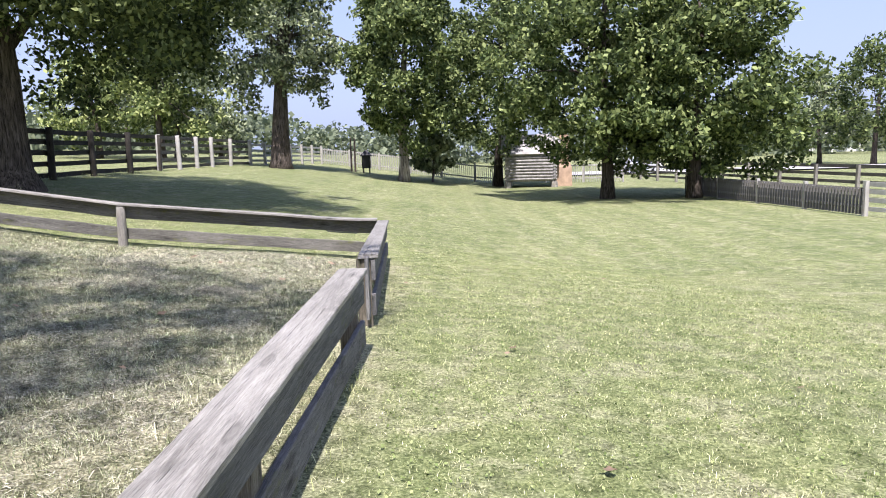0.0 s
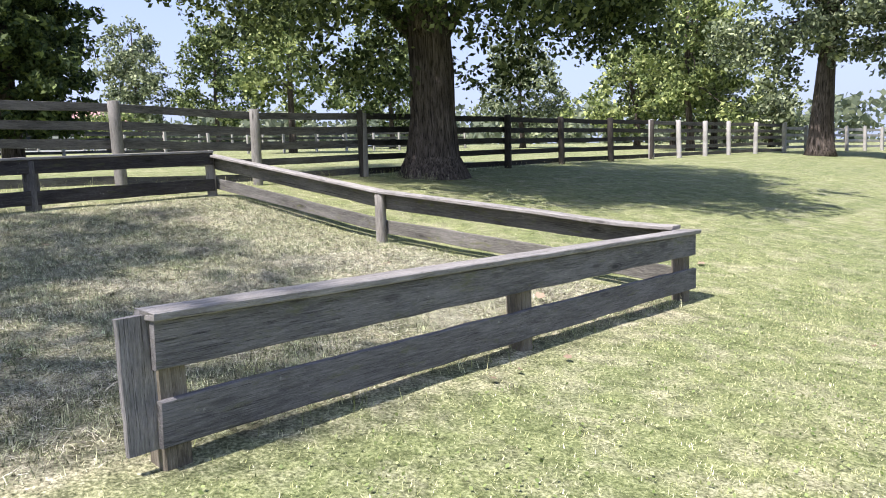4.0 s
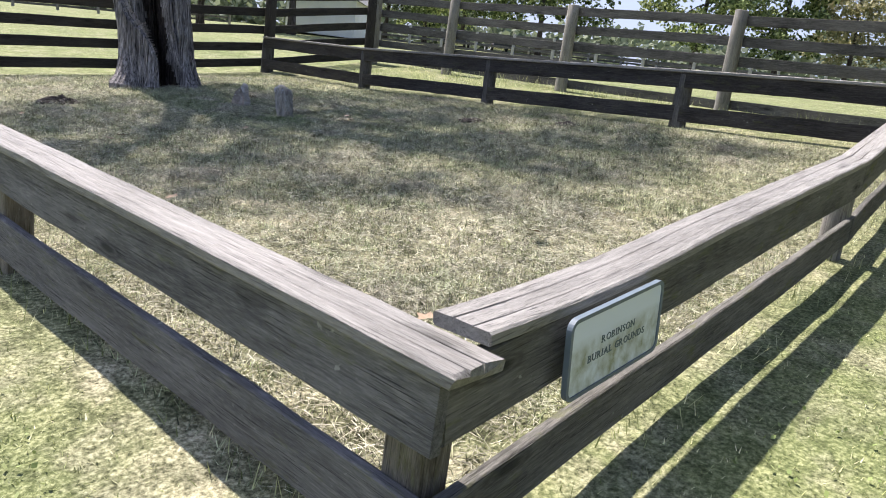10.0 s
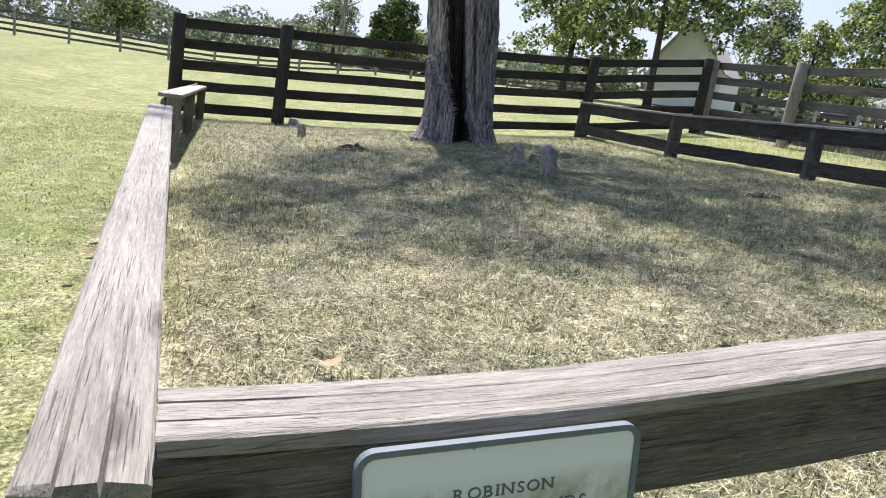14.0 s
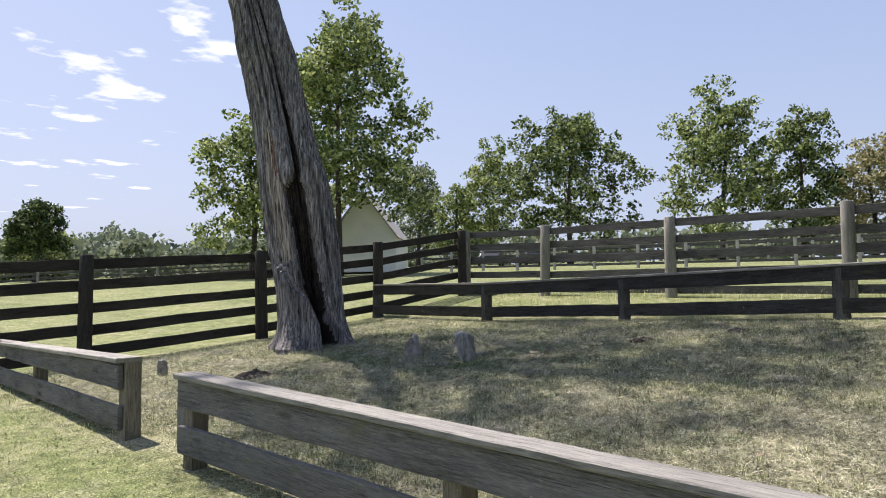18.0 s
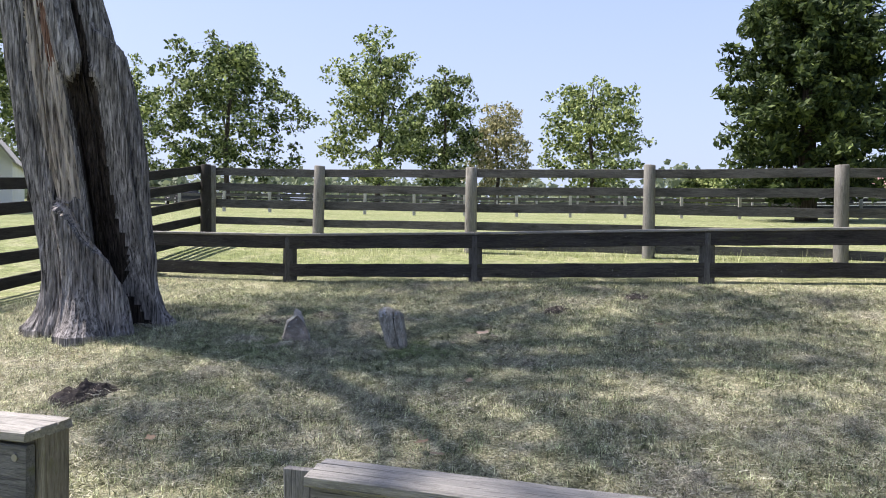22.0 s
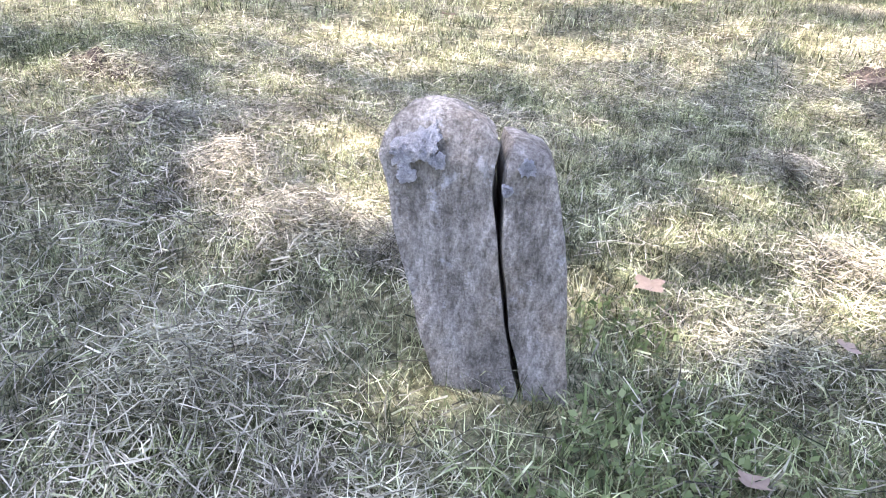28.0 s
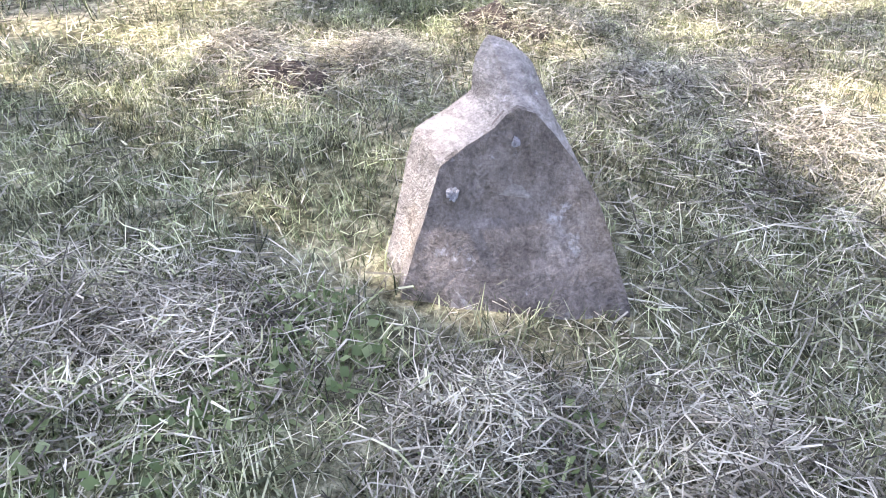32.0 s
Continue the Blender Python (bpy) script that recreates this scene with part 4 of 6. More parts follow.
# great locust beside the paddock fence
locust = tree("huge old locust tree with furrowed bark", (-10.25, 17.2, gz(-10.25, 17.2)), [(0, 0, -0.3), (0, 0, 0.05), (0.02, 0, 0.5), (0.05, 0.02, 1.4), (0.0, 0.1, 2.6), (-0.1, 0.1, 4.2), (0.1, 0.2, 6.5), (0, 0, 10)], [1.0, 0.85, 0.62, 0.52, 0.50, 0.48, 0.36, 0.08], 18,
     [(0, 0, 8.5, 6.0, 6.5, 4.2), (0.5, -4.0, 10.2, 5.5, 3.6, 2.4), (4.5, -2.5, 9.2, 3.2, 3.2, 2.0), (3.5, 1.0, 5.2, 3.0, 3.5, 1.6), (1.5, -3.2, 4.6, 2.2, 2.4, 1.4), (-3.0, -2.5, 5.6, 3.0, 3.0, 2.0), (2.0, 4.5, 5.6, 3.2, 3.4, 2.0), (-1.0, -1.3, 3.5, 1.4, 1.3, 1.2), (0.7, -1.2, 4.3, 1.3, 1.3, 0.9), (2.6, 2.0, 4.2, 2.2, 2.2, 1.0), (3.8, -3.0, 4.7, 2.4, 2.4, 1.1), (6.0, -1.0, 5.2, 2.2, 2.2, 1.0), (-1.1, -1.3, 2.5, 0.9, 0.9, 0.9), (1.2, 1.3, 2.9, 1.2, 1.2, 0.8), (4.0, -2.0, 3.5, 1.6, 1.6, 0.7), (3.0, 3.2, 3.5, 1.6, 1.6, 0.7)], M_LEAF_DK, 1100, 90, 0.115, 0.7, seed=11, droop=0.35, sides=54)
# the locust's unseen upper canopy above the path: coarse, dense, added for shade
up_rng = np.random.default_rng(19)
up_pts = crown_points(up_rng, [(0.5, -4.2, 11.0, 6.0, 4.2, 1.8), (4.5, -2.0, 10.4, 3.6, 4.0, 1.6), (-2.5, -1.0, 11.6, 4.5, 4.5, 1.6)], 240, 0.1)
part("upper_shade_crown", fast_mesh("upper_shade_crown", leaf_cloud(up_rng, up_pts, 0.9, 60, 0.26, 0.3, 0.1, 1.4), 4, M_LEAF), locust)
# second locust farther along the fence
tree("old twin-stemmed locust with sparse feathery crown", (-9.0, 42.5, gz(-9.0, 42.5)), [(0, 0, -0.3), (0, 0, 0.4), (0.05, 0, 2), (0.2, 0, 4.5), (0.4, 0.2, 8), (0.2, 0, 12.5)], [0.85, 0.62, 0.5, 0.38, 0.25, 0.05], 26,
     [(0, 0, 9, 4.2, 4.2, 4.0), (3.0, 0, 6.5, 2.2, 2.2, 1.4), (-3.2, 0, 6.0, 2.4, 2.2, 1.3), (1, 0, 12.5, 3, 3, 2), (1.8, 0, 4.6, 1.4, 1.4, 0.9), (-1.8, -0.5, 4.2, 1.3, 1.3, 0.9), (0.2, -1.0, 5.6, 1.5, 1.5, 1.0)], M_LEAF_GR, 260, 70, 0.2, 0.8, seed=12, hollow=0.2)
# sycamores sheltering the cabin
for i, (x, y, h, r, z0) in enumerate(((8.0, 33.0, 12.5, 5.4, 0.08), (11.6, 31.8, 10.0, 4.8, 0.08), (4.2, 47.0, 13.5, 5.4, 0.10), (-1.7, 40.6, 13.5, 3.4, 0.12))):
    simple_tree("broad sycamore with low sweeping branches", x, y, h, r, M_LEAF, 60 + i, z0, 540, 66, 0.178, 0.62, M_BARK_PALE if i == 3 else M_BARK, 0.28, 12, "sycamores", 0.6)
simple_tree("multi-stemmed leafy garden shrub", -0.1, 44.2, 3.2, 1.5, M_LEAF_GR, 70, 0.2, 60, 26, 0.3, 0.5, None, 0.07, 5, "")

# dark red cedar beyond the pasture
def cedar(x, y, h, r, seed):
    rng = np.random.default_rng(seed)
    base = thing("tree", (x, y, gz(x, y)), "dense dark red cedar with bushy sprays", "tree", "pasture trees")
    v, f = tube([(0, 0, -0.3), (0, 0, 1.0), (0.1, 0, h * 0.5), (0, 0, h * 0.97)], [0.5, 0.42, 0.25, 0.03], 10, seed, 0.05)
    part("trunk", mesh_of("trunk", v, f, M_BARK, True), base)
    # boughs: each a tapering spray that rises a little to its tip
    pts = []
    for i in range(240):
        k = rng.random() ** 0.85
        z = 1.1 + (h - 1.3) * k
        reach = r * (0.80 + 0.42 * k if k < 0.38 else 0.96 * ((1.02 - k) / 0.64) ** 0.72) * rng.uniform(0.68, 1.12)
        a = rng.uniform(0, 6.283)
        for q in np.linspace(0.35, 1.0, 7):
            wide = 0.22 + 0.5 * (1 - q)
            pts.append((reach * q * math.cos(a) + rng.normal(0, wide * 0.4), reach * q * math.sin(a) + rng.normal(0, wide * 0.4), z + 0.35 * reach * (q - 0.4) * (0.3 + k) + rng.normal(0, 0.12)))
    part("crown", fast_mesh("crown", leaf_cloud(rng, np.array(pts), 0.42, 44, 0.16, 0.1, -0.25, 2.0), 4, M_CEDAR), base)


cedar(-33.4, 14.4, 13.0, 3.9, 81)

TREES = (
    ("tall oak-like tree beside the white barn", -27.2, -27.9, 19.5, 6.2, "LT", 0.2),
    ("blue-grey pine behind the fence", -49.9, -44.5, 12.7, 3.4, "GR", 0.1),
    ("light green young pasture tree", -49.2, -38.1, 9.1, 2.7, "LT", 0.12),
    ("light green tree behind the round one", -58.9, -42.2, 15.0, 4.0, "LT", 0.12),
    ("leafy green tree with rounded dense crown", -47.9, -23.7, 14.2, 6.1, "G", 0.1),
    ("tall open-crowned pasture tree", -55.4, -14.0, 15.0, 4.8, "LT", 0.15),
    ("dark green pasture tree", -61.2, -9.7, 13.6, 3.6, "G", 0.1),
    ("yellowing thin-crowned pasture tree", -66.3, -5.8, 10.5, 3.6, "YE", 0.15),
    ("slender tree with feathery crown", -58.1, 3.7, 11.5, 4.6, "LT", 0.15),
    ("airy green pasture tree", -63.3, 32.8, 12.3, 3.9, "GR", 0.12),
    ("airy green pasture tree", -57.0, 37.1, 12.4, 4.0, "G", 0.12),
    ("light green locust behind the fence", -35.9, 30.6, 12.0, 4.2, "LT", 0.2),
    ("dark green tree beyond the pasture", -43.3, 45.6, 11.6, 4.5, "G", 0.1),
    ("green tree beyond the pasture", -34.2, 51.7, 9.6, 4.1, "GR", 0.12),
    ("light green tree beyond the pasture", -23.8, 51.5, 8.2, 4.4, "LT", 0.12),
    ("green tree beyond the pasture", -18.4, 52.0, 9.5, 3.2, "GR", 0.12),
    ("light green tree beyond the pasture", -17.5, 46.6, 11.0, 4.2, "LT", 0.15),
    ("grey-green tree beyond the pasture", -25.5, 60.5, 8.1, 5.4, "GR", 0.1),
    ("small tree beyond the fence", -18.4, 62.4, 5.2, 2.3, "GR", 0.1),
    ("tall tree behind the white houses", 38.0, 61.3, 11.5, 3.9, "G", 0.1),
    ("green tree behind the white houses", 37.3, 68.7, 9.6, 4.4, "GR", 0.1),
    ("low bright bush by the far fence", -57.9, 12.3, 3.1, 2.4, "LT", 0.05),
    ("low bright bush by the far fence", -54.9, 26.7, 3.0, 2.4, "LT", 0.05),
    ("round green tree far off", 8.4, -72.5, 6.6, 2.9, "G", 0.1),
    ("feathery grey-green tree far off", -14.8, -76.9, 9.2, 3.4, "GR", 0.15),
    ("light green tree far off", -23.1, -80.4, 7.9, 4.2, "LT", 0.1),
    ("leafy light green tree in the south pasture", -24.5, -34.5, 12.6, 4.7, "LT", 0.16),
)
KINDS = {"LT": M_LEAF_LT, "GR": M_LEAF_GR, "G": M_LEAF, "YE": M_LEAF_YE}
for i, (label, x, y, h, r, kind, low) in enumerate(TREES):
    big = math.hypot(x + 4, y - 6) < 40
    simple_tree(label, x, y, h, r, KINDS[kind], 101 + i, low * 0.6, int(min(520, max(110, 4.3 * h * r))), 66 if big else 42, 0.17 if big else 0.24, 0.74, hollow=0.22)
simple_tree("dark feathery evergreen far across the pasture", -20.5, -71.0, 9.2, 3.3, M_CEDAR, 183, 0.2, 150, 40, 0.3, 0.7, hollow=0.2)

# bare snag far to the south
def snag(x, y, h, seed):
    rnd = random.Random(seed)
    base = thing("tree", (x, y, gz(x, y)), "bare dead snag with forked branches", "tree", "pasture trees")
    v, f = tube([(0, 0, -0.3), (0.1, 0, h * 0.4), (0, 0.1, h * 0.75), (0.2, 0, h)], [0.32, 0.25, 0.16, 0.03], 8, seed)
    part("trunk", mesh_of("trunk", v, f, M_BARK_PALE, True), base)
    for i in range(9):
        z = h * rnd.uniform(0.45, 0.9)
        a = rnd.uniform(0, 6.28)
        q = rnd.uniform(1.2, 2.6)
        v, f = tube([(0.05, 0.05, z), (q * 0.5 * math.cos(a), q * 0.5 * math.sin(a), z + 0.5), (q * math.cos(a), q * math.sin(a), z + rnd.uniform(0.6, 2.0))], [0.11, 0.07, 0.02], 6, i)
        part("limb", mesh_of("limb", v, f, M_BARK_PALE, True), base)


snag(-12.5, -58.0, 10.6, 7)


# wooded hills all round
def far_woods(label, a0, a1, dist, h, seed, n):
    rng = np.random.default_rng(seed)
    a = np.radians(rng.uniform(a0, a1, n))
    d = dist * (1 + 0.25 * rng.random(n))
    x, y = -4 + d * np.cos(a), 6 + d * np.sin(a)
    z = ground_z(x, y) + h * rng.random(n) * (0.75 + 0.25 * np.sin(a * 17) * np.sin(a * 41 + 1))
    pts = np.stack([x, y, z], 1)
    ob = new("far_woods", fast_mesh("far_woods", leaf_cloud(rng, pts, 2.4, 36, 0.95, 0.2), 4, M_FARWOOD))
    tagged(ob, label, "woods", kind="stuff")


far_woods("distant belt of green woodland", 100, 262, 88, 5.5, 1, 900)
far_woods("distant belt of green woodland", 30, 100, 120, 7, 2, 500)
far_woods("distant wooded ridge", 240, 300, 190, 13, 3, 1300)


# ---- stones ----
def stone_from_rings(label, name, at, turn, rings, mat, seed, fine=3):
    base_v, base_f = loft(rings)
    me = mesh_of(name, base_v, base_f, mat)
    bm = bmesh.new()
    bm.from_mesh(me)
    bmesh.ops.subdivide_edges(bm, edges=bm.edges[:], cuts=fine, use_grid_fill=True)
    bmesh.ops.triangulate(bm, faces=[f for f in bm.faces if len(f.verts) > 4])
    for v in bm.verts:
        n = noise.noise(v.co * 9 + Vector((seed, 0, 0))) * 0.010 + noise.noise(v.co * 27 + Vector((0, seed, 0))) * 0.004
        v.co += v.normal * n
    me2 = bm_mesh(name, bm, mat)
    ob = new(name, me2)
    ob.matrix_world = pose(at[0], at[1], at[2], 0, 0, turn)
    return tagged(ob, label, "headstone", "fieldstone grave markers")


def slab_rings(levels):
    """levels: (z, y0, y1, x front, x back) of a slab whose face looks along +x."""
    return [[(xf, y0, z), (xf, (y0 + y1) / 2, z), (xf, y1, z), (xb, y1 - 0.01, z), (xb, (y0 + y1) / 2, z), (xb, y0 + 0.01, z)] for z, y0, y1, xf, xb in levels]


def lichen(parent, spots, face_x, seed):
    """Leafy crusts on a face that looks along +x; spots: (y, z, radius)."""
    rng = random.Random(seed)
    for y, z, r in spots:
        rings, ph = [], rng.uniform(0, 9)
        for k, low in ((1.0, -0.006), (1.0, 0.003), (0.8, 0.0045), (0.55, 0.003), (0.3, 0.004), (0.08, 0.0035)):
            ring = []
            for t in range(40):
                a = 6.283 * t / 40
                q = r * k * (1 + 0.13 * math.sin(3 * a + ph) + 0.10 * math.sin(8 * a + 2 * ph) + 0.16 * rng.uniform(-1, 1))
                cy, cz = y + q * math.cos(a), z + q * math.sin(a)
                ring.append((face_x(cy, cz) + low + rng.uniform(-0.0012, 0.0015), cy, cz))
            rings.append(ring)
        v, f = loft(rings)
        part("lichen", mesh_of("lichen", v, f, M_LICHEN), parent, None, "pale grey leafy lichen crust")


def roughen(me_v, me_f, mat, cuts, coarse, fine, stretch, seed):
    bm = bmesh.new()
    bm.from_mesh(mesh_of("rough", me_v, me_f, mat))
    bmesh.ops.subdivide_edges(bm, edges=bm.edges[:], cuts=cuts, use_grid_fill=True)
    bmesh.ops.triangulate(bm, faces=[q for q in bm.faces if len(q.verts) > 4])
    bmesh.ops.recalc_face_normals(bm, faces=bm.faces[:])
    bm.normal_update()
    for q in bm.verts:
        q.co += q.normal * (noise.noise(q.co * 11 + Vector((seed, 0, 0))) * coarse + noise.noise(Vector((q.co.x * 55, q.co.y * 55, q.co.z * 55 * stretch))) * fine)
    return bm_mesh("body", bm, mat)


def pointed_marker():
    base = thing("headstone", (-4.515, 4.002, 0.515), "rough brown pointed fieldstone marker set in grass", "headstone", "fieldstone grave markers", 8)
    # edge of the flat face (y, z) and the layered outer edge behind it (y, z), round the stone
    edge = ((-0.108, -0.12, -0.150, -0.12), (-0.098, -0.01, -0.134, -0.02), (-0.080, 0.065, -0.117, 0.06), (-0.060, 0.134, -0.098, 0.148), (-0.034, 0.156, -0.064, 0.170), (-0.004, 0.178, -0.036, 0.194), (0.008, 0.192, -0.031, 0.230), (0.020, 0.199, -0.018, 0.254), (0.038, 0.195, 0.008, 0.247), (0.060, 0.175, 0.031, 0.226), (0.083, 0.150, 0.050, 0.188), (0.116, 0.094, 0.088, 0.10), (0.138, 0.042, 0.116, 0.045), (0.160, -0.015, 0.14, -0.02), (0.172, -0.12, 0.15, -0.12), (0.03, -0.12, 0.0, -0.12))
    front = [(0.055 - 0.15 * z, y, z) for y, z, _, _ in edge]
    lip = [(0.043 - 0.15 * z, y + (o - y) * 0.10, z + (p - z) * 0.10) for y, z, o, p in edge]
    ridge = [(-0.02 - 0.15 * z, y, z) for _, _, y, z in edge]
    rear = [(-0.055 - 0.13 * z, y * 0.96 - 0.002, z - 0.006) for _, _, y, z in edge]
    back = [(-0.085 - 0.05 * z, y * 0.8 - 0.005, z * 0.93) for _, _, y, z in edge]
    mid = [((p[0] + q[0]) / 2 - 0.004, (p[1] + q[1]) / 2, (p[2] + q[2]) / 2) for p, q in zip(lip, ridge)]
    core = [(0.053 - 0.15 * z, 0.02 + (y - 0.02) * 0.5, 0.03 + (z - 0.03) * 0.5) for _, y, z in front]
    v, f = loft([core, front, lip, mid, ridge, rear, back])
    me = roughen(v, [tuple(reversed(q)) for q in f], M_STONE_B, 3, 0.0035, 0.0026, 0.6, 3.0)
    # the split face is browner; the layered, weathered edges behind carry painted skylight
    me.materials.append(M_STONE_EDGE_LIT)
    for q in me.polygons:
        c = q.center
        q.material_index = 0 if abs(q.normal.x) > 0.45 and abs(c.x + 0.15 * c.z - 0.053) < 0.010 else 1
    part("body", me, base)
    lichen(base, ((-0.045, 0.105, 0.006), (0.02, 0.165, 0.004)), lambda y, z: 0.057 - 0.15 * z, 5)
    return base


def split_marker():
    base = thing("headstone", (-4.50, 4.966, 0.477), "leaning grey split stone marker crusted with lichen", "headstone", "fieldstone grave markers", 0)
    base.matrix_world = base.matrix_world @ Matrix.Scale(0.94, 4)
    # height, left edge, crack, right edge of the weathered face
    prof = ((-0.10, -0.05, 0.06, 0.125), (0.0, -0.068, 0.052, 0.112), (0.05, -0.082, 0.036, 0.105), (0.097, -0.096, 0.022, 0.098), (0.189, -0.127, 0.003, 0.085), (0.278, -0.149, -0.011, 0.064), (0.31, -0.156, -0.012, 0.055))
    for name, kind, seed in (("large_half", 0, 4), ("small_half", 1, 8)):
        lv = []
        for z, l, c, r in prof:
            y0, y1 = (l, c - 0.003) if kind == 0 else (c + 0.004 + 0.014 * max(0, z), r)
            lv.append((z, y0, y1, 0.054, -0.065))
        l, c, r = prof[-1][1:]
        if kind == 0:
            lv += [(0.335, l + 0.002, c - 0.003, 0.044, -0.06), (0.352, l + 0.012, c - 0.02, 0.028, -0.055), (0.366, l + 0.03, c - 0.05, 0.004, -0.045), (0.371, l + 0.05, c - 0.075, -0.018, -0.04)]
        else:
            lv += [(0.326, c + 0.012, r - 0.010, 0.042, -0.06), (0.336, c + 0.014, r - 0.04, 0.02, -0.05)]
        rings = slab_rings(lv)
        if kind == 1:
            # the small half laps behind the crack
            rings = [[p if m not in (5,) else (p[0], p[1] - 0.03, p[2]) for m, p in enumerate(q)] for q in rings]
        v, f = loft(rings)
        part(name, roughen(v, f, M_STONE_A, 5, 0.006, 0.0035, 0.22, seed), base)
    lichen(base, ((-0.126, 0.318, 0.017), (-0.104, 0.330, 0.018), (-0.122, 0.292, 0.011), (-0.085, 0.312, 0.009)), lambda y, z: 0.060 if z < 0.325 else 0.060 - (z - 0.325) * 1.1, 6)
    lichen(base, ((0.02, 0.315, 0.010), (0.0, 0.285, 0.007)), lambda y, z: 0.054, 7)
    return base


pointed_marker()
split_marker()

# two small weathered stumps of markers near the dark fence
for x, y, h, w, lab in ((-2.28, 0.40, 0.17, 0.20, "small worn grey stone stub by the dark fence"), (-2.2, 2.05, 0.2, 0.1, "narrow broken grey stone stub in dry grass")):
    stone_from_rings(lab, "headstone", (x, y, gz(x, y)), 20 if w < 0.15 else 60, slab_rings([(-0.08, -w / 2, w / 2, 0.05, -0.05), (0, -w / 2, w / 2, 0.045, -0.045), (h * 0.6, -w * 0.45, w * 0.45, 0.04, -0.04), (h * 0.9, -w * 0.4, w * 0.25, 0.035, -0.035), (h, -w * 0.2, w * 0.1, 0.01, -0.02)]), M_STONE_A, 5.0, 2)


# ---- sign ----
def rounded_plate(w, h, r, y0, y1, n=6):
    """Outline ring pair of a plate in the xz plane from y0 to y1."""
    pts = []
    for cx, cz, a0 in ((w / 2 - r, h / 2 - r, 0), (-w / 2 + r, h / 2 - r, 90), (-w / 2 + r, -h / 2 + r, 180), (w / 2 - r, -h / 2 + r, 270)):
        for k in range(n + 1):
            a = radians(a0 + 90 * k / n)
            pts.append((cx + r * math.cos(a), cz + r * math.sin(a)))
    return [[(x, y0, z) for x, z in pts], [(x, y1, z) for x, z in pts]]


# where slab serifs sit on each capital: (x along the letter from 0 to 1, top or foot)
SERIFS = {"R": ((0.06, 1), (0.06, 0), (0.94, 0)), "B": ((0.06, 1), (0.06, 0)), "I": ((0.5, 1), (0.5, 0)), "N": ((0.04, 1), (0.08, 0), (0.92, 1)), "U": ((0.07, 1), (0.93, 1)), "A": ((0.07, 0), (0.93, 0)), "L": ((0.1, 1), (0.1, 0)), "D": ((0.06, 1), (0.06, 0))}


def text_mesh(words, width, height, mat):
    """Slab-serif capitals, thin and proud of the panel, centred on the origin."""
    v, f, x = [], [], 0.0
    for ch in words:
        if ch == " ":
            x += 0.5
            continue
        cu = bpy.data.curves.new("text", "FONT")
        cu.body, cu.size, cu.extrude, cu.offset, cu.resolution_u = ch, 1.0, 0.02, 0.008, 5
        tmp = new("text", cu)
        me = bpy.data.meshes.new_from_object(tmp.evaluated_get(bpy.context.evaluated_depsgraph_get()))
        bpy.data.objects.remove(tmp)
        co = np.array([p.co[:] for p in me.vertices])
        lo, hi = co.min(0), co.max(0)
        tall, wide = hi[1] - lo[1], hi[0] - lo[0]
        co = (co - [lo[0], lo[1], 0]) / tall
        wide /= tall
        n = len(v)
        v += [(p[0] + x, p[1], p[2]) for p in co]
        f += [tuple(i + n for i in q.vertices) for q in me.polygons]
        for at, up in SERIFS.get(ch, ()):
            cx, cy, hw, hh = x + at * wide, 0.955 if up else 0.045, 0.15, 0.042
            n = len(v)
            v += [(cx + sx * hw, cy + sy * hh, sz * 0.028) for sz in (-1, 1) for sx, sy in ((-1, -1), (1, -1), (1, 1), (-1, 1))]
            f += [tuple(n + i for i in q) for q in ((3, 2, 1, 0), (4, 5, 6, 7), (0, 1, 5, 4), (1, 2, 6, 5), (2, 3, 7, 6), (3, 0, 4, 7))]
        x += wide + (0.30 if ch in SERIFS else 0.22)
    co = np.array(v)
    lo, hi = co.min(0), co.max(0)
    co = (co - [(lo[0] + hi[0]) / 2, 0.5, 0]) * [width / (hi[0] - lo[0]), height, 0.03]
    return mesh_of("lettering", co, f, mat)


def sign():
    base = thing("sign", (-1.455, 10.998, 0.513), "pale stained burial-ground name sign on the fence board", "sign")
    base.matrix_world = pose(-1.467, 11.003, 0.530, -2, -5.0, 180 + 1.5)
    w, h = 0.500, 0.224
    v, f = loft(rounded_plate(w - 0.012, h - 0.012, 0.026, -0.004, 0.006))
    part("panel", mesh_of("panel", v, f, M_SIGN), base)
    outer, inner = rounded_plate(w, h, 0.032, -0.008, 0.008), rounded_plate(w - 0.022, h - 0.022, 0.022, -0.008, 0.008)
    k = len(outer[0])
    verts = outer[0] + outer[1] + inner[0] + inner[1]
    faces = []
    for j in range(k):
        n = (j + 1) % k
        faces += [(j, n, k + n, k + j), (2 * k + n, 2 * k + j, 3 * k + j, 3 * k + n), (n, j, 2 * k + j, 2 * k + n), (k + j, k + n, 3 * k + n, 3 * k + j)]
    part("rim", mesh_of("rim", verts, faces, M_FRAME), base, None, "raised blue-grey rim")
    for words, wide, z in (("ROBINSON", 0.181, 0.020), ("BURIAL GROUNDS", 0.308, -0.0195)):
        part("lettering", text_mesh(words, wide, 0.0205, M_INK), base, pose(0, -0.0045, z, 90), "dark grey slab-serif capitals")
    for x in (-0.06,):
        v, f = loft([[(x + 0.003 * math.cos(a), y, 0.1 + 0.003 * math.sin(a)) for a in (6.283 * j / 8 for j in range(8))] for y in (-0.006, -0.003)])
        part("screw", mesh_of("screw", v, f, M_SCREW), base)


sign()

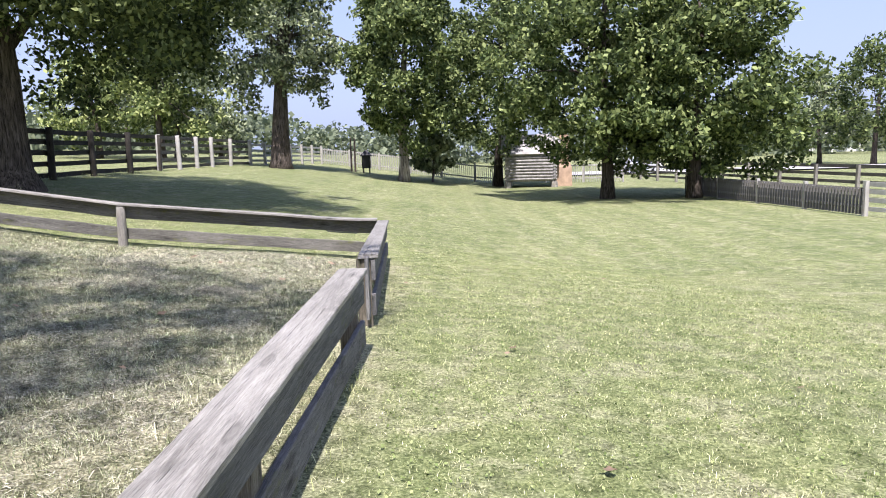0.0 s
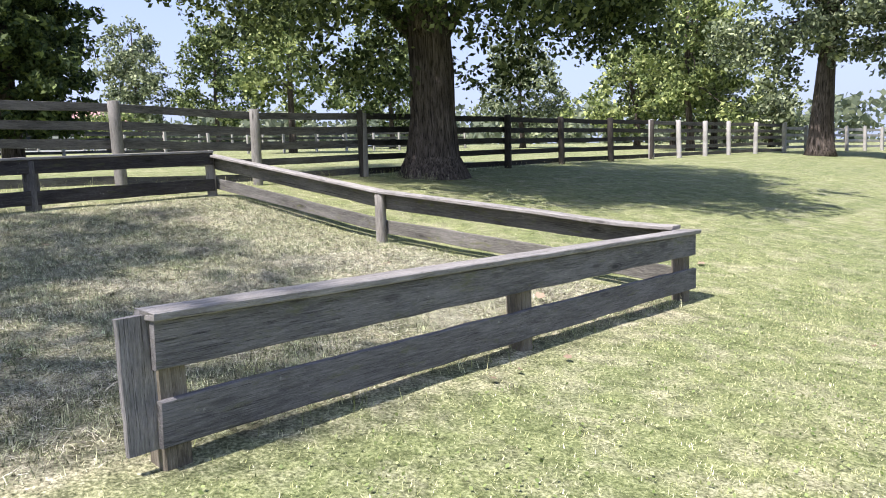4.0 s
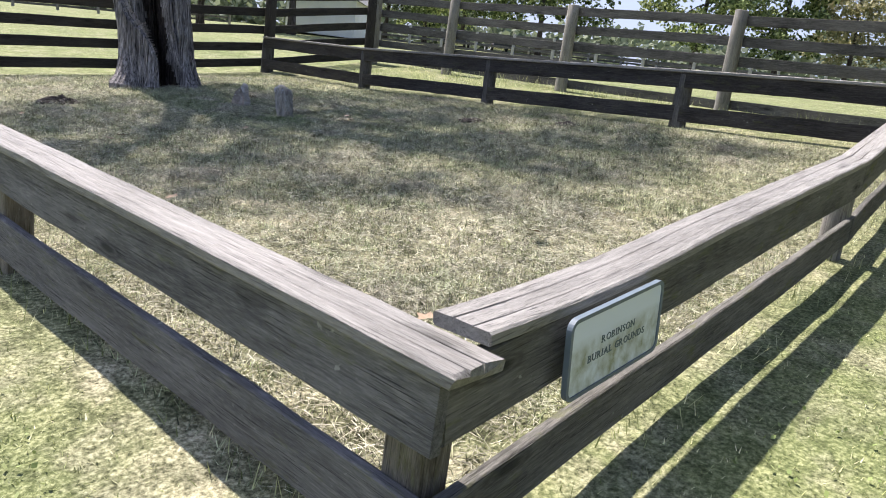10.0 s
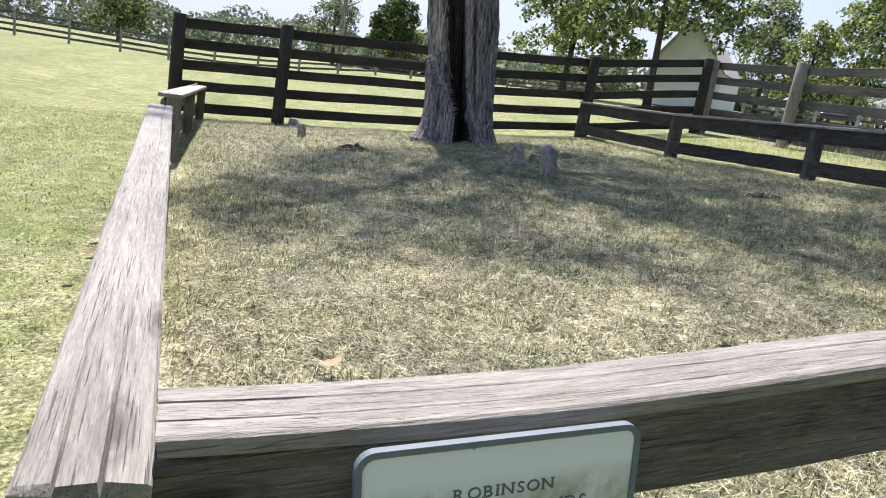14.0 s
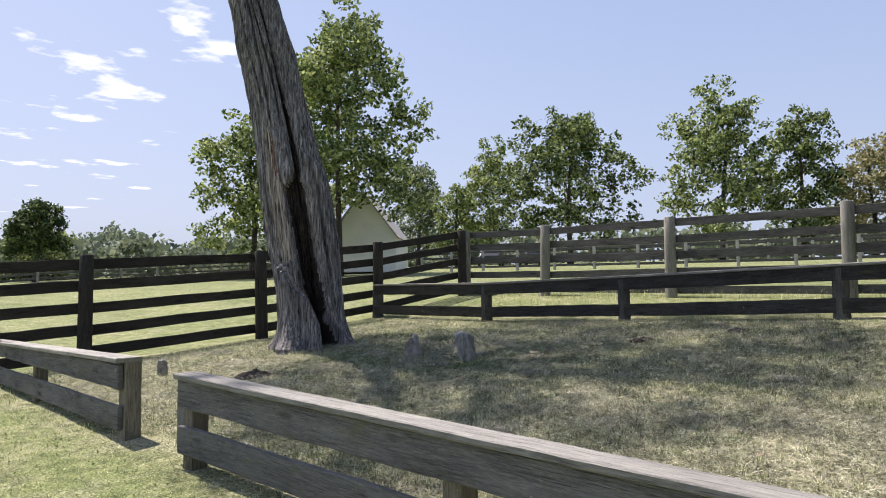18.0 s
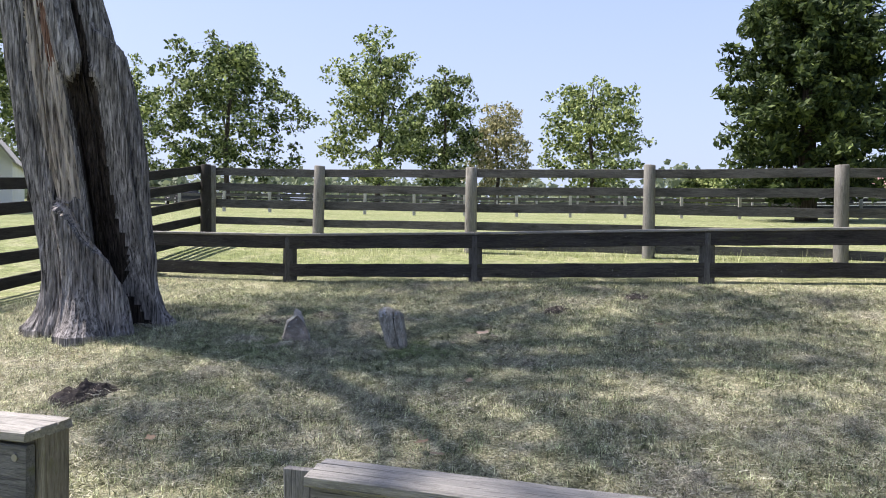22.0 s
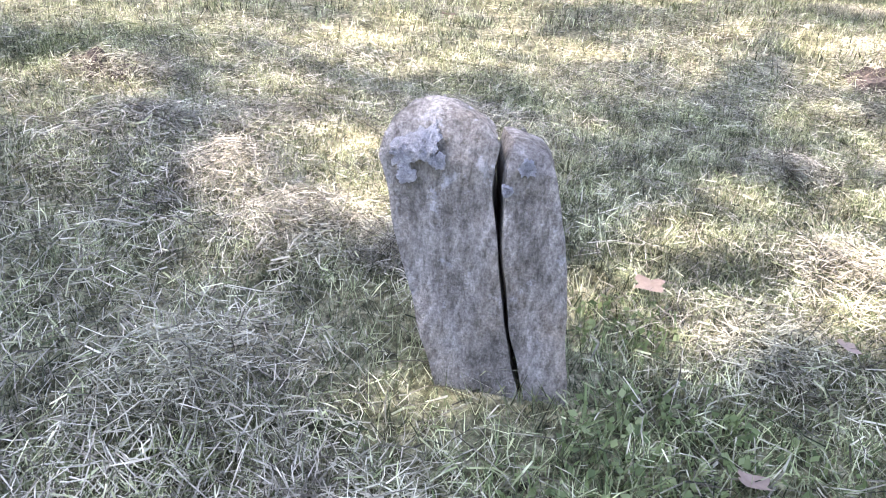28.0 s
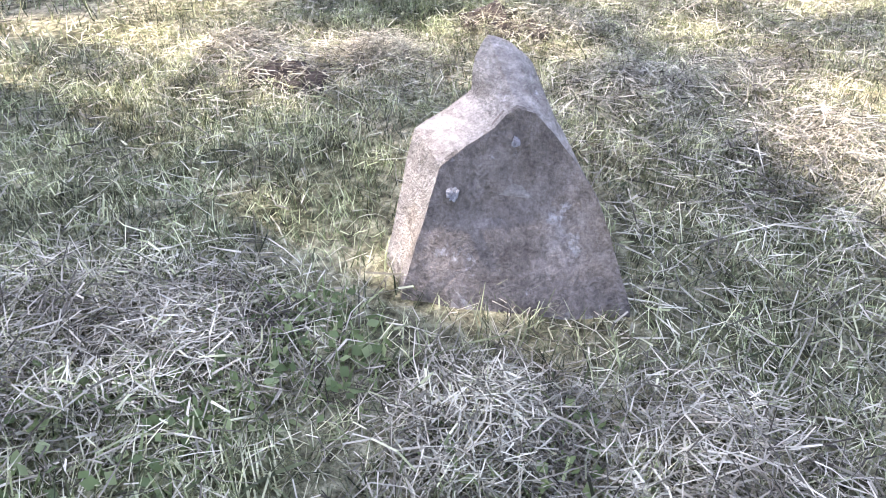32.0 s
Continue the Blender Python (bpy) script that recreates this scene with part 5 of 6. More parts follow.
# end board and bolt at the gateway
bolt_v, bolt_f = loft([[(0.007 * k * math.cos(a), 0.007 * k * math.sin(a), z) for a in (6.283 * j / 8 for j in range(8))] for z, k in ((-0.02, 1), (0.045, 1), (0.046, 1.9), (0.052, 1.8))])
part("bolt", mesh_of("bolt", bolt_v, bolt_f, M_SCREW, False), gate_fence, gate_inv @ pose(-0.612, 4.97, gz(-0.665, 5.03) + 0.53, 0, 90, 0), "rusty steel bolt")
gate_end = thing("end_board", (-0.632, 6.012, gz(-0.632, 6.012)), "upright pale grey board nailed to the gateway fence end", "board")
part("board", board_mesh(0.52, 0.185, 0.03, M_OUTPOST_FLAT, 8, 77, 0.002, 0.004, 0.003), gate_end, pose(0, 0, 0.085, 0, -90, 0) @ pose(0, 0, 0, 90))


# ---- far fences ----
def line_points(a, b, step):
    n = max(1, round(math.hypot(b[0] - a[0], b[1] - a[1]) / step))
    return [(a[0] + (b[0] - a[0]) * i / n, a[1] + (b[1] - a[1]) * i / n) for i in range(n + 1)]


FAR_H = (1.25, 0.92, 0.60, 0.28)
paddock_fence("grey four-board pasture fence across the field", line_points((-33, -26), (-39, 50), 2.7), 1.35, FAR_H, 0.14, M_OUTER, M_BLEACHED, 1, "pasture fences", 0.07, 1, True, seed=61)
paddock_fence("grey four-board pasture fence far across the field", line_points((-51, -30), (-53, 48), 3.0), 1.35, FAR_H, 0.14, M_OUTER, M_BLEACHED, 1, "pasture fences", 0.07, 1, True, seed=63)
paddock_fence("dark four-board pasture fence to the south", line_points((26, -33), (-31, -42), 2.7), 1.3, FAR_H, 0.14, M_OUTER, M_OUTPOST, 1, "pasture fences", 0.07, 1, True, seed=65)
paddock_fence("grey board fence behind the picket fence", line_points((14.5, 50), (18, 27), 2.5), 1.3, FAR_H, 0.14, M_OUTER, M_OUTPOST, 1, "pasture fences", 0.07, 1, True, seed=67)
paddock_fence("pale board fence continuing the picket line", line_points((13.35, 22.0), (15.6, 10.0), 2.7), 1.1, (1.0, 0.76, 0.5, 0.24), 0.14, M_BLEACHED, M_BLEACHED, 1, "pasture fences", 0.07, 1, True, seed=69)
paddock_fence("sunlit board fence beyond the second locust", line_points((-11.2, 44.0), (-9.0, 58.0), 2.4), 1.45, FAR_H, 0.14, M_BLEACHED, M_BLEACHED, 1, "pasture fences", 0.08, 1, True, seed=71)


def picket_fence(label, a, b, height, seed, mat, step=0.16):
    pts = line_points(a, b, 2.7)
    base = thing("picket_fence", (a[0], a[1], gz(*a)), label, "fence", "picket fences")
    inv = base.matrix_world.inverted()
    turn = math.degrees(math.atan2(b[1] - a[1], b[0] - a[0]))
    post = square_post_mesh(height + 0.08, 0.13, 0.13, M_BLEACHED, seed)
    for p in pts:
        part("post", post, base, inv @ pose(p[0], p[1], gz(*p), 0, 0, turn))
    for p, q in zip(pts, pts[1:]):
        for h in (0.3, height - 0.1):
            m, n = along((p[0], p[1], gz(*p) + h), (q[0], q[1], gz(*q) + h))
            part("rail", board_mesh(n, 0.09, 0.05, M_BLEACHED, 1, seed), base, inv @ m)
    pk = [board_mesh(height - 0.06, 0.105, 0.02, mat, 1, seed + k, 0.002, 0.003) for k in range(3)]
    for i, p in enumerate(line_points(a, b, step)):
        part("picket", pk[i % 3], base, inv @ pose(p[0], p[1], gz(*p) + 0.05, 0, 0, turn) @ pose(0, -0.04, 0, 0, -90, 0) @ pose(0, 0, 0, 90))


picket_fence("pale weathered picket fence behind the sycamores", (-9.0, 58.0), (12.6, 47.5), 1.25, 81, M_BLEACHED)
picket_fence("grey picket fence with pale posts along the lawn", (12.0, 33.8), (13.35, 22.0), 0.9, 83, M_PICKET)


# ---- buildings and far things ----
def gable_house(name, label, at, turn, w, d, h, rise, wall_mat, roof_mat, windows=(), door=False):
    base = thing(name, (at[0], at[1], gz(*at) - 0.05), label, "house", "", turn)
    v = [(-w / 2, -d / 2, 0), (w / 2, -d / 2, 0), (w / 2, d / 2, 0), (-w / 2, d / 2, 0), (-w / 2, -d / 2, h), (w / 2, -d / 2, h), (w / 2, d / 2, h), (-w / 2, d / 2, h), (-w / 2, 0, h + rise), (w / 2, 0, h + rise)]
    f = [(0, 1, 5, 4), (2, 3, 7, 6), (1, 2, 6, 9, 5), (3, 0, 4, 8, 7)]
    part("wall", mesh_of("wall", v, f, wall_mat), base)
    slope = math.hypot(d / 2, rise) + 0.35
    ang = math.degrees(math.atan2(rise, d / 2))
    for sgn in (-1, 1):
        part("roof", board_mesh(w + 0.6, slope, 0.1, roof_mat, 2, 3), base, pose(-w / 2 - 0.3, sgn * (d / 4 + 0.1), h + rise / 2 + 0.02 - 0.05, sgn * (90 - ang)))
    for x, z, ww, hh in windows:
        win = part("window", mesh_of("window", *loft([[(x - ww / 2, yy, z - hh / 2), (x + ww / 2, yy, z - hh / 2), (x + ww / 2, yy, z + hh / 2), (x - ww / 2, yy, z + hh / 2)] for yy in (-d / 2 - 0.05, -d / 2 + 0.02)]), M_GLASS_DK), base)
        for xx in (x - ww / 2, x + ww / 2):
            part("frame", board_mesh(hh + 0.1, 0.08, 0.06, M_WHITE, 1, 2), win, pose(xx, -d / 2 - 0.06, z - hh / 2 - 0.05, 0, -90, 0))
    return base


gable_house("barn", "white barn with steep pale grey shingle roof", (-34.5, -33.5), 40, 6.6, 5.0, 2.7, 3.3, M_WHITE, M_ROOF_GREY, ((-2, 1.6, 0.8, 1.0), (1.5, 1.6, 0.8, 1.0)))
gable_house("house", "white clapboard house behind the trees", (70.4, 132.6), -30, 8, 6, 3.0, 2.2, M_WHITE, M_ROOF_GREY, ((-2.4, 1.6, 0.9, 1.3), (0, 1.6, 0.9, 1.3), (2.4, 1.6, 0.9, 1.3)))
gable_house("house", "white clapboard house with porch beyond the road", (77, 130), -30, 9, 6, 3.2, 2.4, M_WHITE, M_ROOF_GREY, ((-2.6, 1.7, 0.9, 1.3), (2.6, 1.7, 0.9, 1.3)))
gable_house("house", "distant house with faded red roof", (-78, 31), 75, 12, 7, 2.4, 2.4, M_WHITE, M_ROOF_RED, ((-3, 1.4, 0.9, 1.1), (3, 1.4, 0.9, 1.1)))


def log_cabin():
    base = thing("log_cabin", (6.2, 45.6, gz(6.2, 45.6)), "small weathered log crib raised on stone piers", "cabin", "", -8)
    w, d = 2.9, 2.6
    for i in range(9):
        z = 0.5 + i * 0.19
        for yy in (-d / 2, d / 2):
            v, f = tube([(-w / 2 - 0.15, yy, z), (0, yy, z + 0.01), (w / 2 + 0.15, yy, z)], [0.085, 0.09, 0.085], 7, i, 0.05)
            part("log", mesh_of("log", v, f, M_LOG), base)
        for xx in (-w / 2, w / 2):
            v, f = tube([(xx, -d / 2 - 0.15, z + 0.09), (xx, 0, z + 0.1), (xx, d / 2 + 0.15, z + 0.09)], [0.085, 0.09, 0.085], 7, i + 20, 0.05)
            part("log", mesh_of("log", v, f, M_LOG), base)
    part("floor", board_mesh(w, d, 0.1, M_CHINK, 1, 1), base, pose(-w / 2, 0, 0.42, 90))
    for sx in (-1, 1):
        for sy in (-1, 1):
            v, f = loft([[(sx * w / 2 + 0.2 * math.cos(a) * k, sy * d / 2 + 0.2 * math.sin(a) * k, z) for a in (6.283 * j / 7 for j in range(7))] for z, k in ((-0.1, 1.1), (0.2, 1), (0.38, 0.85))])
            part("pier", mesh_of("pier", v, f, M_STONE_A), base)
    for sgn in (-1, 1):
        part("roof", board_mesh(w + 0.8, 1.9, 0.07, M_ROOF_GREY, 2, 5), base, pose(-w / 2 - 0.4, sgn * 0.75, 2.65, sgn * 50))
    v, f = loft([[(2.05 + sx * k, -0.2 + sy * k, z) for sx, sy in ((-0.4, -0.35), (0.4, -0.35), (0.4, 0.35), (-0.4, 0.35))] for z, k in ((-0.1, 1.3), (1.2, 1.2), (1.6, 0.8), (3.2, 0.75))])
    part("chimney", mesh_of("chimney", v, f, M_CLAY), base, None, "clay-daubed chimney")


log_cabin()


def peaked_box():
    base = thing("notice_box", (-4.4, 47.0, gz(-4.4, 47.0)), "small black peaked box on four legs under trees", "box")
    part("body", board_mesh(0.55, 0.8, 0.45, M_BLACK, 1, 1), base, pose(-0.275, 0, 0.72))
    v, f = loft([[(0.36 * sx * k, 0.32 * sy * k, z) for sx, sy in ((-1, -1), (1, -1), (1, 1), (-1, 1))] for z, k in ((1.1, 1), (1.16, 1), (1.5, 0.12))])
    part("roof", mesh_of("roof", v, f, M_BLACK), base)
    for sx in (-1, 1):
        for sy in (-1, 1):
            part("leg", square_post_mesh(0.36, 0.06, 0.06, M_BLACK, 1, 0.1), base, pose(0.2 * sx, 0.16 * sy, 0))
    for x in (-1.0, -0.75):
        pole = thing("pole", (-4.4 + x, 47.2, gz(-4.4 + x, 47.2)), "slender dark wooden pole under the trees", "pole", "poles")
        part("shaft", round_post_mesh(2.2, 0.06, 0.05, M_BARK, 3, 8), pole)


peaked_box()


def car(label, at, turn, paint):
    base = thing("car", (at[0], at[1], gz(*at)), label, "car", "parked cars", turn)
    prof = [(-2.2, 0.35), (-2.2, 0.75), (-1.9, 0.95), (-1.3, 1.0), (-0.8, 1.42), (0.7, 1.45), (1.3, 1.0), (2.0, 0.9), (2.2, 0.7), (2.2, 0.35)]
    rings = [[(x, y, z * (1 if abs(y) < 0.8 else 0.97)) for x, z in prof] for y in (-0.85, -0.75, 0.75, 0.85)]
    v, f = loft(rings)
    part("body", mesh_of("body", v, f, paint), base)
    for y in (-0.86, 0.86):
        v, f = loft([[(-1.0, y - 0.01, 1.02), (1.05, y - 0.01, 1.02), (0.6, y - 0.01, 1.36), (-0.7, y - 0.01, 1.36)], [(-1.0, y + 0.01, 1.02), (1.05, y + 0.01, 1.02), (0.6, y + 0.01, 1.36), (-0.7, y + 0.01, 1.36)]])
        part("side_window", mesh_of("side_window", v, f, M_GLASS_DK), base)
        for x in (-1.35, 1.4):
            v, f = loft([[(x + 0.33 * math.cos(a), yy, 0.33 + 0.33 * math.sin(a)) for a in (6.283 * j / 14 for j in range(14))] for yy in (y - 0.1, y + 0.1)])
            wheel = part("wheel", mesh_of("tyre", v, f, M_BLACK), base)
            v, f = loft([[(x + 0.2 * math.cos(a), yy, 0.33 + 0.2 * math.sin(a)) for a in (6.283 * j / 12 for j in range(12))] for yy in (y - 0.11, y + 0.11)])
            part("rim", mesh_of("rim", v, f, M_SILVER), wheel)


car("dark parked car beyond the pasture fence", (-44.5, -29.5), 35, M_CARPAINT)
car("dark parked car beyond the pasture fence", (-47.0, -27.0), 50, M_CARPAINT)
car("silver car parked by the road", (17.0, 60.0), 20, M_SILVER)

road_x, road_y = np.meshgrid(np.linspace(10, 120, 40), np.linspace(0, 7, 3))
rx, ry = road_x, 61 - 0.16 * road_x + road_y
idx = np.arange(rx.size).reshape(rx.shape)
road = new("road", mesh_of("road", np.stack([rx, ry, ground_z(rx, ry) + 0.12], -1).reshape(-1, 3), np.stack([idx[:-1, :-1], idx[:-1, 1:], idx[1:, 1:], idx[1:, :-1]], -1).reshape(-1, 4), M_CONCRETE))
tagged(road, "pale concrete road beyond the lawn fence", "road", kind="structure")


# ---- earth clods ----
def clod(label, x, y, r, h, seed):
    rings = []
    for k in range(9):
        a = k / 8
        ring = []
        for j in range(34):
            t = 6.283 * j / 34
            q = r * (1 - a * 0.92) * (1 + 0.25 * math.sin(2 * t + seed) + 0.35 * noise.noise(Vector((2 * math.cos(t), 2 * math.sin(t), seed))))
            px, py = q * math.cos(t), q * math.sin(t)
            ring.append((px, py, h * math.sin(a * 1.5) * (1 + noise.noise(Vector((px * 14, py * 14, seed)))) + 0.022 * noise.noise(Vector((px * 45, py * 45, seed))) - (0.03 if k == 0 else 0)))
        rings.append(ring)
    v, f = loft(rings)
    ob = new("earth_mound", mesh_of("earth_mound", v, f, M_SOIL))
    ob.matrix_world = pose(x, y, gz(x, y))
    tagged(ob, label, "mound", "earth mounds")


M_SOIL = plain_material("dry_soil", (0.07, 0.057, 0.046), 0.95, 0.4, 60)
CLODS = (("small mound of dark turned earth and thatch", -2.7, 3.36, 0.22, 0.06, 2), ("small crumbly brown earth clod in grass", -5.0, 3.5, 0.09, 0.03, 5), ("small crumbly brown earth clod in grass", -5.45, 3.85, 0.11, 0.03, 6), ("flat patch of bare turned earth by the fence", -7.2, 7.0, 0.18, 0.03, 8), ("flat patch of bare turned earth by the fence", -6.4, 6.15, 0.15, 0.03, 9))
for c in CLODS:
    clod(*c)


# ---- fallen leaves ----
def leaf_mesh(seed, mat, lobes=5):
    """A dry curled maple-like leaf about a hand wide."""
    rnd = random.Random(seed)
    pts = []
    for k in range(lobes * 4):
        a = 2 * math.pi * k / (lobes * 4)
        r = 0.05 * (1 if k % 4 == 0 else 0.84 if k % 2 else 0.66) * rnd.uniform(0.85, 1.15)
        if k == 0:
            r *= 1.15
        pts.append((r * math.cos(a), r * math.sin(a)))
    curl = rnd.uniform(2.0, 5.0)
    rise = lambda x, y: 0.004 + curl * (x * x + y * y) * (1 + 0.6 * math.sin(3 * math.atan2(y, x) + seed)) + 0.003 * math.sin(60 * x)
    top = [(0, 0, 0.004)] + [(x, y, rise(x, y)) for x, y in pts] + [(x * 0.55, y * 0.55, rise(x * 0.55, y * 0.55)) for x, y in pts]
    n = len(pts)
    f = [(0, n + 1 + i, n + 1 + (i + 1) % n) for i in range(n)] + [(n + 1 + i, 1 + i, 1 + (i + 1) % n, n + 1 + (i + 1) % n) for i in range(n)]
    return mesh_of("leaf", top, f, mat, True)


LEAF_MESHES = [leaf_mesh(i, M_DRYLEAF) for i in range(5)]
PALE_LEAF = leaf_mesh(7, M_PALELEAF, 4)
# place, size and turn of the leaves that lie about
for i, (x, y, s) in enumerate(((0.68, 3.11, 1.5), (0.44, 5.14, 0.9), (0.59, 6.86, 0.9), (0.50, 5.31, 1.2), (-1.64, 12.99, 1.3), (-1.69, 13.07, 0.9), (-0.43, 7.76, 1.0), (-3.24, 9.48, 1.7), (-1.46, 9.57, 1.4), (-1.83, 9.97, 1.2), (-4.27, 11.85, 1.2), (-2.31, 5.86, 1.2), (-2.16, 5.99, 1.2), (-3.48, 5.85, 0.8), (-1.76, 7.87, 1.2), (-0.45, 8.01, 1.0), (-0.42, 8.44, 1.1), (-2.75, 8.95, 0.8), (-5.66, 7.19, 1.0), (1.6, 8.2, 0.9), (2.4, 10.4, 0.8), (-3.0, 12.6, 0.8), (-5.4, 13.4, 0.9), (0.7, 10.6, 0.8), (-6.5, 4.6, 0.8), (-2.0, 4.4, 0.8), (1.9, 14.0, 0.9), (3.0, 9.0, 0.8), (2.2, 4.4, 0.8), (-3.6, 7.5, 0.8), (0.1, 12.9, 0.9))):
    ob = new("fallen_leaf", LEAF_MESHES[i % 5])
    ob.matrix_world = pose(x, y, gz(x, y) + (0.058 if -8 < x < -0.8 and y < 10.8 else 0.03), random.uniform(-18, 18), random.uniform(-18, 18), random.uniform(0, 360)) @ Matrix.Scale(s * (0.75 if x < -0.8 else 0.52), 4)
    tagged(ob, "curled dry brown fallen leaf on the grass", "leaf", "fallen leaves")
for x, y, s, up in ((-4.85, 5.67, 1.9, 0.075), (-4.80, 5.78, 1.2, 0.07), (-4.69, 5.19, 0.75, 0.04), (-4.61, 5.45, 0.5, 0.035), (-4.34, 5.27, 0.6, 0.035)):
    ob = new("fallen_leaf", PALE_LEAF)
    ob.matrix_world = pose(x, y, gz(x, y) + up, random.uniform(-12, 12), random.uniform(2, 18), random.uniform(0, 360)) @ Matrix.Scale(s * 0.75, 4)
    tagged(ob, "curled pale tan fallen leaf on dry clippings", "leaf", "fallen leaves")


# ---- grass ----
def blades(rng, x, y, h, w, lean, flatness=0.0, lift=0.0, arch=False, pointed=False):
    """Tapered blades, one for each root; arch bends them over in two pieces, pointed ends them in one tip."""
    n = len(x)
    z = ground_z(x, y) - 0.004 + lift
    a = rng.uniform(0, 6.283, n)
    d = np.stack([np.cos(a), np.sin(a), np.zeros(n)], 1)
    side = np.stack([-np.sin(a), np.cos(a), np.zeros(n)], 1)
    t = rng.uniform(0.25, 1.0, n) * lean * np.where(rng.random(n) < 0.5, -1, 1) * 1.45
    if flatness:
        t = np.where(rng.random(n) < flatness, rng.uniform(1.1, 1.5, n) * np.sign(t + 1e-6), t)
    r = np.stack([x, y, z], 1)
    s = side * (w * 0.5)[:, None]
    up = d * np.sin(t)[:, None] + np.array([0, 0, 1]) * np.cos(t)[:, None]
    if pointed:
        return np.stack([r - s * 1.1, r + s * 1.1, r + up * h[:, None]], 1)
    if not arch:
        tip = r + up * h[:, None]
        return np.stack([r - s, r + s, tip + s * 0.25, tip - s * 0.25], 1)
    mid = r + up * (h * 0.5)[:, None]
    t2 = np.clip(t * 1.0 + np.sign(t) * rng.uniform(0.3, 0.9, n), -1.75, 1.75)
    tip = mid + (d * np.sin(t2)[:, None] + np.array([0, 0, 1]) * np.cos(t2)[:, None]) * (h * 0.5)[:, None]
    tip[:, 2] = np.maximum(tip[:, 2], z + 0.003)
    return np.concatenate([np.stack([r - s, r + s, mid + s * 0.8, mid - s * 0.8], 1), np.stack([mid - s * 0.8, mid + s * 0.8, tip + s * 0.15, tip - s * 0.15], 1)])


def straws(rng, x, y, length, w, lift, pieces=1):
    """Dry stalks bent in the middle; pieces: how many make each half."""
    n = len(x)
    c = np.stack([x, y, ground_z(x, y) + lift], 1)
    a, e = rng.uniform(0, 6.283, n), rng.normal(0, 0.22, n)
    out = []
    for sgn in (-1, 1):
        turn, sag = rng.normal(0, 0.45, n), rng.normal(-0.12, 0.2, n)
        at, b, g = c, a + turn, e * sgn + sag
        side = np.stack([-np.sin(a), np.cos(a), rng.normal(0, 0.5, n)], 1) * (w * 0.5)[:, None]
        for k in range(pieces):
            d = np.stack([np.cos(b) * np.cos(g) * sgn, np.sin(b) * np.cos(g) * sgn, np.sin(g)], 1) * (length * 0.5 / pieces)[:, None]
            end = at + d
            end[:, 2] = np.maximum(end[:, 2], ground_z(end[:, 0], end[:, 1]) + 0.002)
            out.append(np.stack([at - side, at + side, end + side * 0.75, end - side * 0.75], 1))
            at, side, b, g = end, side * 0.75, b + turn * 1.3, g + sag * 1.5
    return np.concatenate(out)


def scatter(rng, x0, x1, y0, y1, density, patch=1.0):
    n = int((x1 - x0) * (y1 - y0) * density)
    x, y = rng.uniform(x0, x1, n), rng.uniform(y0, y1, n)
    k = 0.5 + 0.28 * np.sin(1.9 * x + 0.8 * y + 1) * np.sin(1.4 * y - 1.1 * x) + 0.28 * np.sin(4.7 * x - 3.1 * y) * np.sin(3.9 * y + 2.2 * x + 2)
    keep = rng.random(n) < np.clip(1 - patch + patch * k * 1.6, 0, 1)
    return x[keep], y[keep]


def grass_patch(label, name, quads, mat):
    tagged(new(name, fast_mesh(name, np.concatenate(quads), quads[0].shape[1], mat)), label, "grass", kind="stuff")


rg = np.random.default_rng(42)
lawn = []
for box, dens in (((-0.6, 4.2, 0.4, 14.0), 3300), ((-9.5, -0.6, 11.05, 16.0), 1500), ((-11.0, -8.4, -0.8, 11.0), 700), ((4.2, 8.0, 2.0, 16.0), 450), ((-0.6, 8.0, 14.0, 22.0), 350)):
    x, y = scatter(rg, *box, dens, 0.35)
    x, y = x + rg.normal(0, 0.9, len(x)), y + rg.normal(0, 0.9, len(x))
    out = (x > -0.62) | (y > 11.0) | (x < -8.35)
    x, y = x[out], y[out]
    lawn.append(blades(rg, x, y, rg.uniform(0.012, 0.034, len(x)), rg.uniform(0.003, 0.0065, len(x)), 1.05, pointed=True))
grass_patch("short mown pale green lawn grass", "lawn_grass", lawn, M_BLADE)

clover = []
for box, dens in (((-0.4, 4.2, 0.8, 14.0), 240), ((-6.5, -0.4, 11.2, 15.0), 150)):
    x, y = scatter(rg, *box, dens, 0.9)
    clover.append(leaf_cloud(rg, np.stack([x, y, ground_z(x, y) + 0.018], 1), 0.01, 1, 0.017, 0.5))
grass_patch("small pale clover leaves among the lawn", "clover", clover, M_CLOVER)

plot = []
x, y = scatter(rg, -8.1, -0.75, -0.4, 10.75, 2600, 0.6)
near = np.where((x > -6.2) & (x < -3.3) & (y > 3.0) & (y < 6.3), 0.5, 1.0)
plot.append(blades(rg, x, y, rg.uniform(0.025, 0.065, len(x)), rg.uniform(0.0026, 0.0052, len(x)) * near, 0.9, 0.1))
x, y = scatter(rg, -6.2, -3.2, 3.0, 6.3, 6200, 0.9)
plot.append(blades(rg, x, y, rg.uniform(0.025, 0.065, len(x)), rg.uniform(0.0011, 0.0023, len(x)), 0.62, 0.05, 0.0, True))
x, y = scatter(rg, -6.0, -3.3, 3.0, 6.1, 2500, 0.9)
plot.append(straws(rg, x, y, rg.uniform(0.02, 0.06, len(x)), rg.uniform(0.0012, 0.0026, len(x)), rg.uniform(0.006, 0.04, len(x))))
tuft_n = 1500
tx, ty = scatter(rg, -7.9, -0.95, 0.0, 10.5, tuft_n / 73.0 * 1.6, 0.9)
nx, ny = rg.uniform(-5.9, -3.4, 150), rg.uniform(3.1, 6.1, 150)
tx, ty = np.concatenate([tx, nx]), np.concatenate([ty, ny])
per = 46
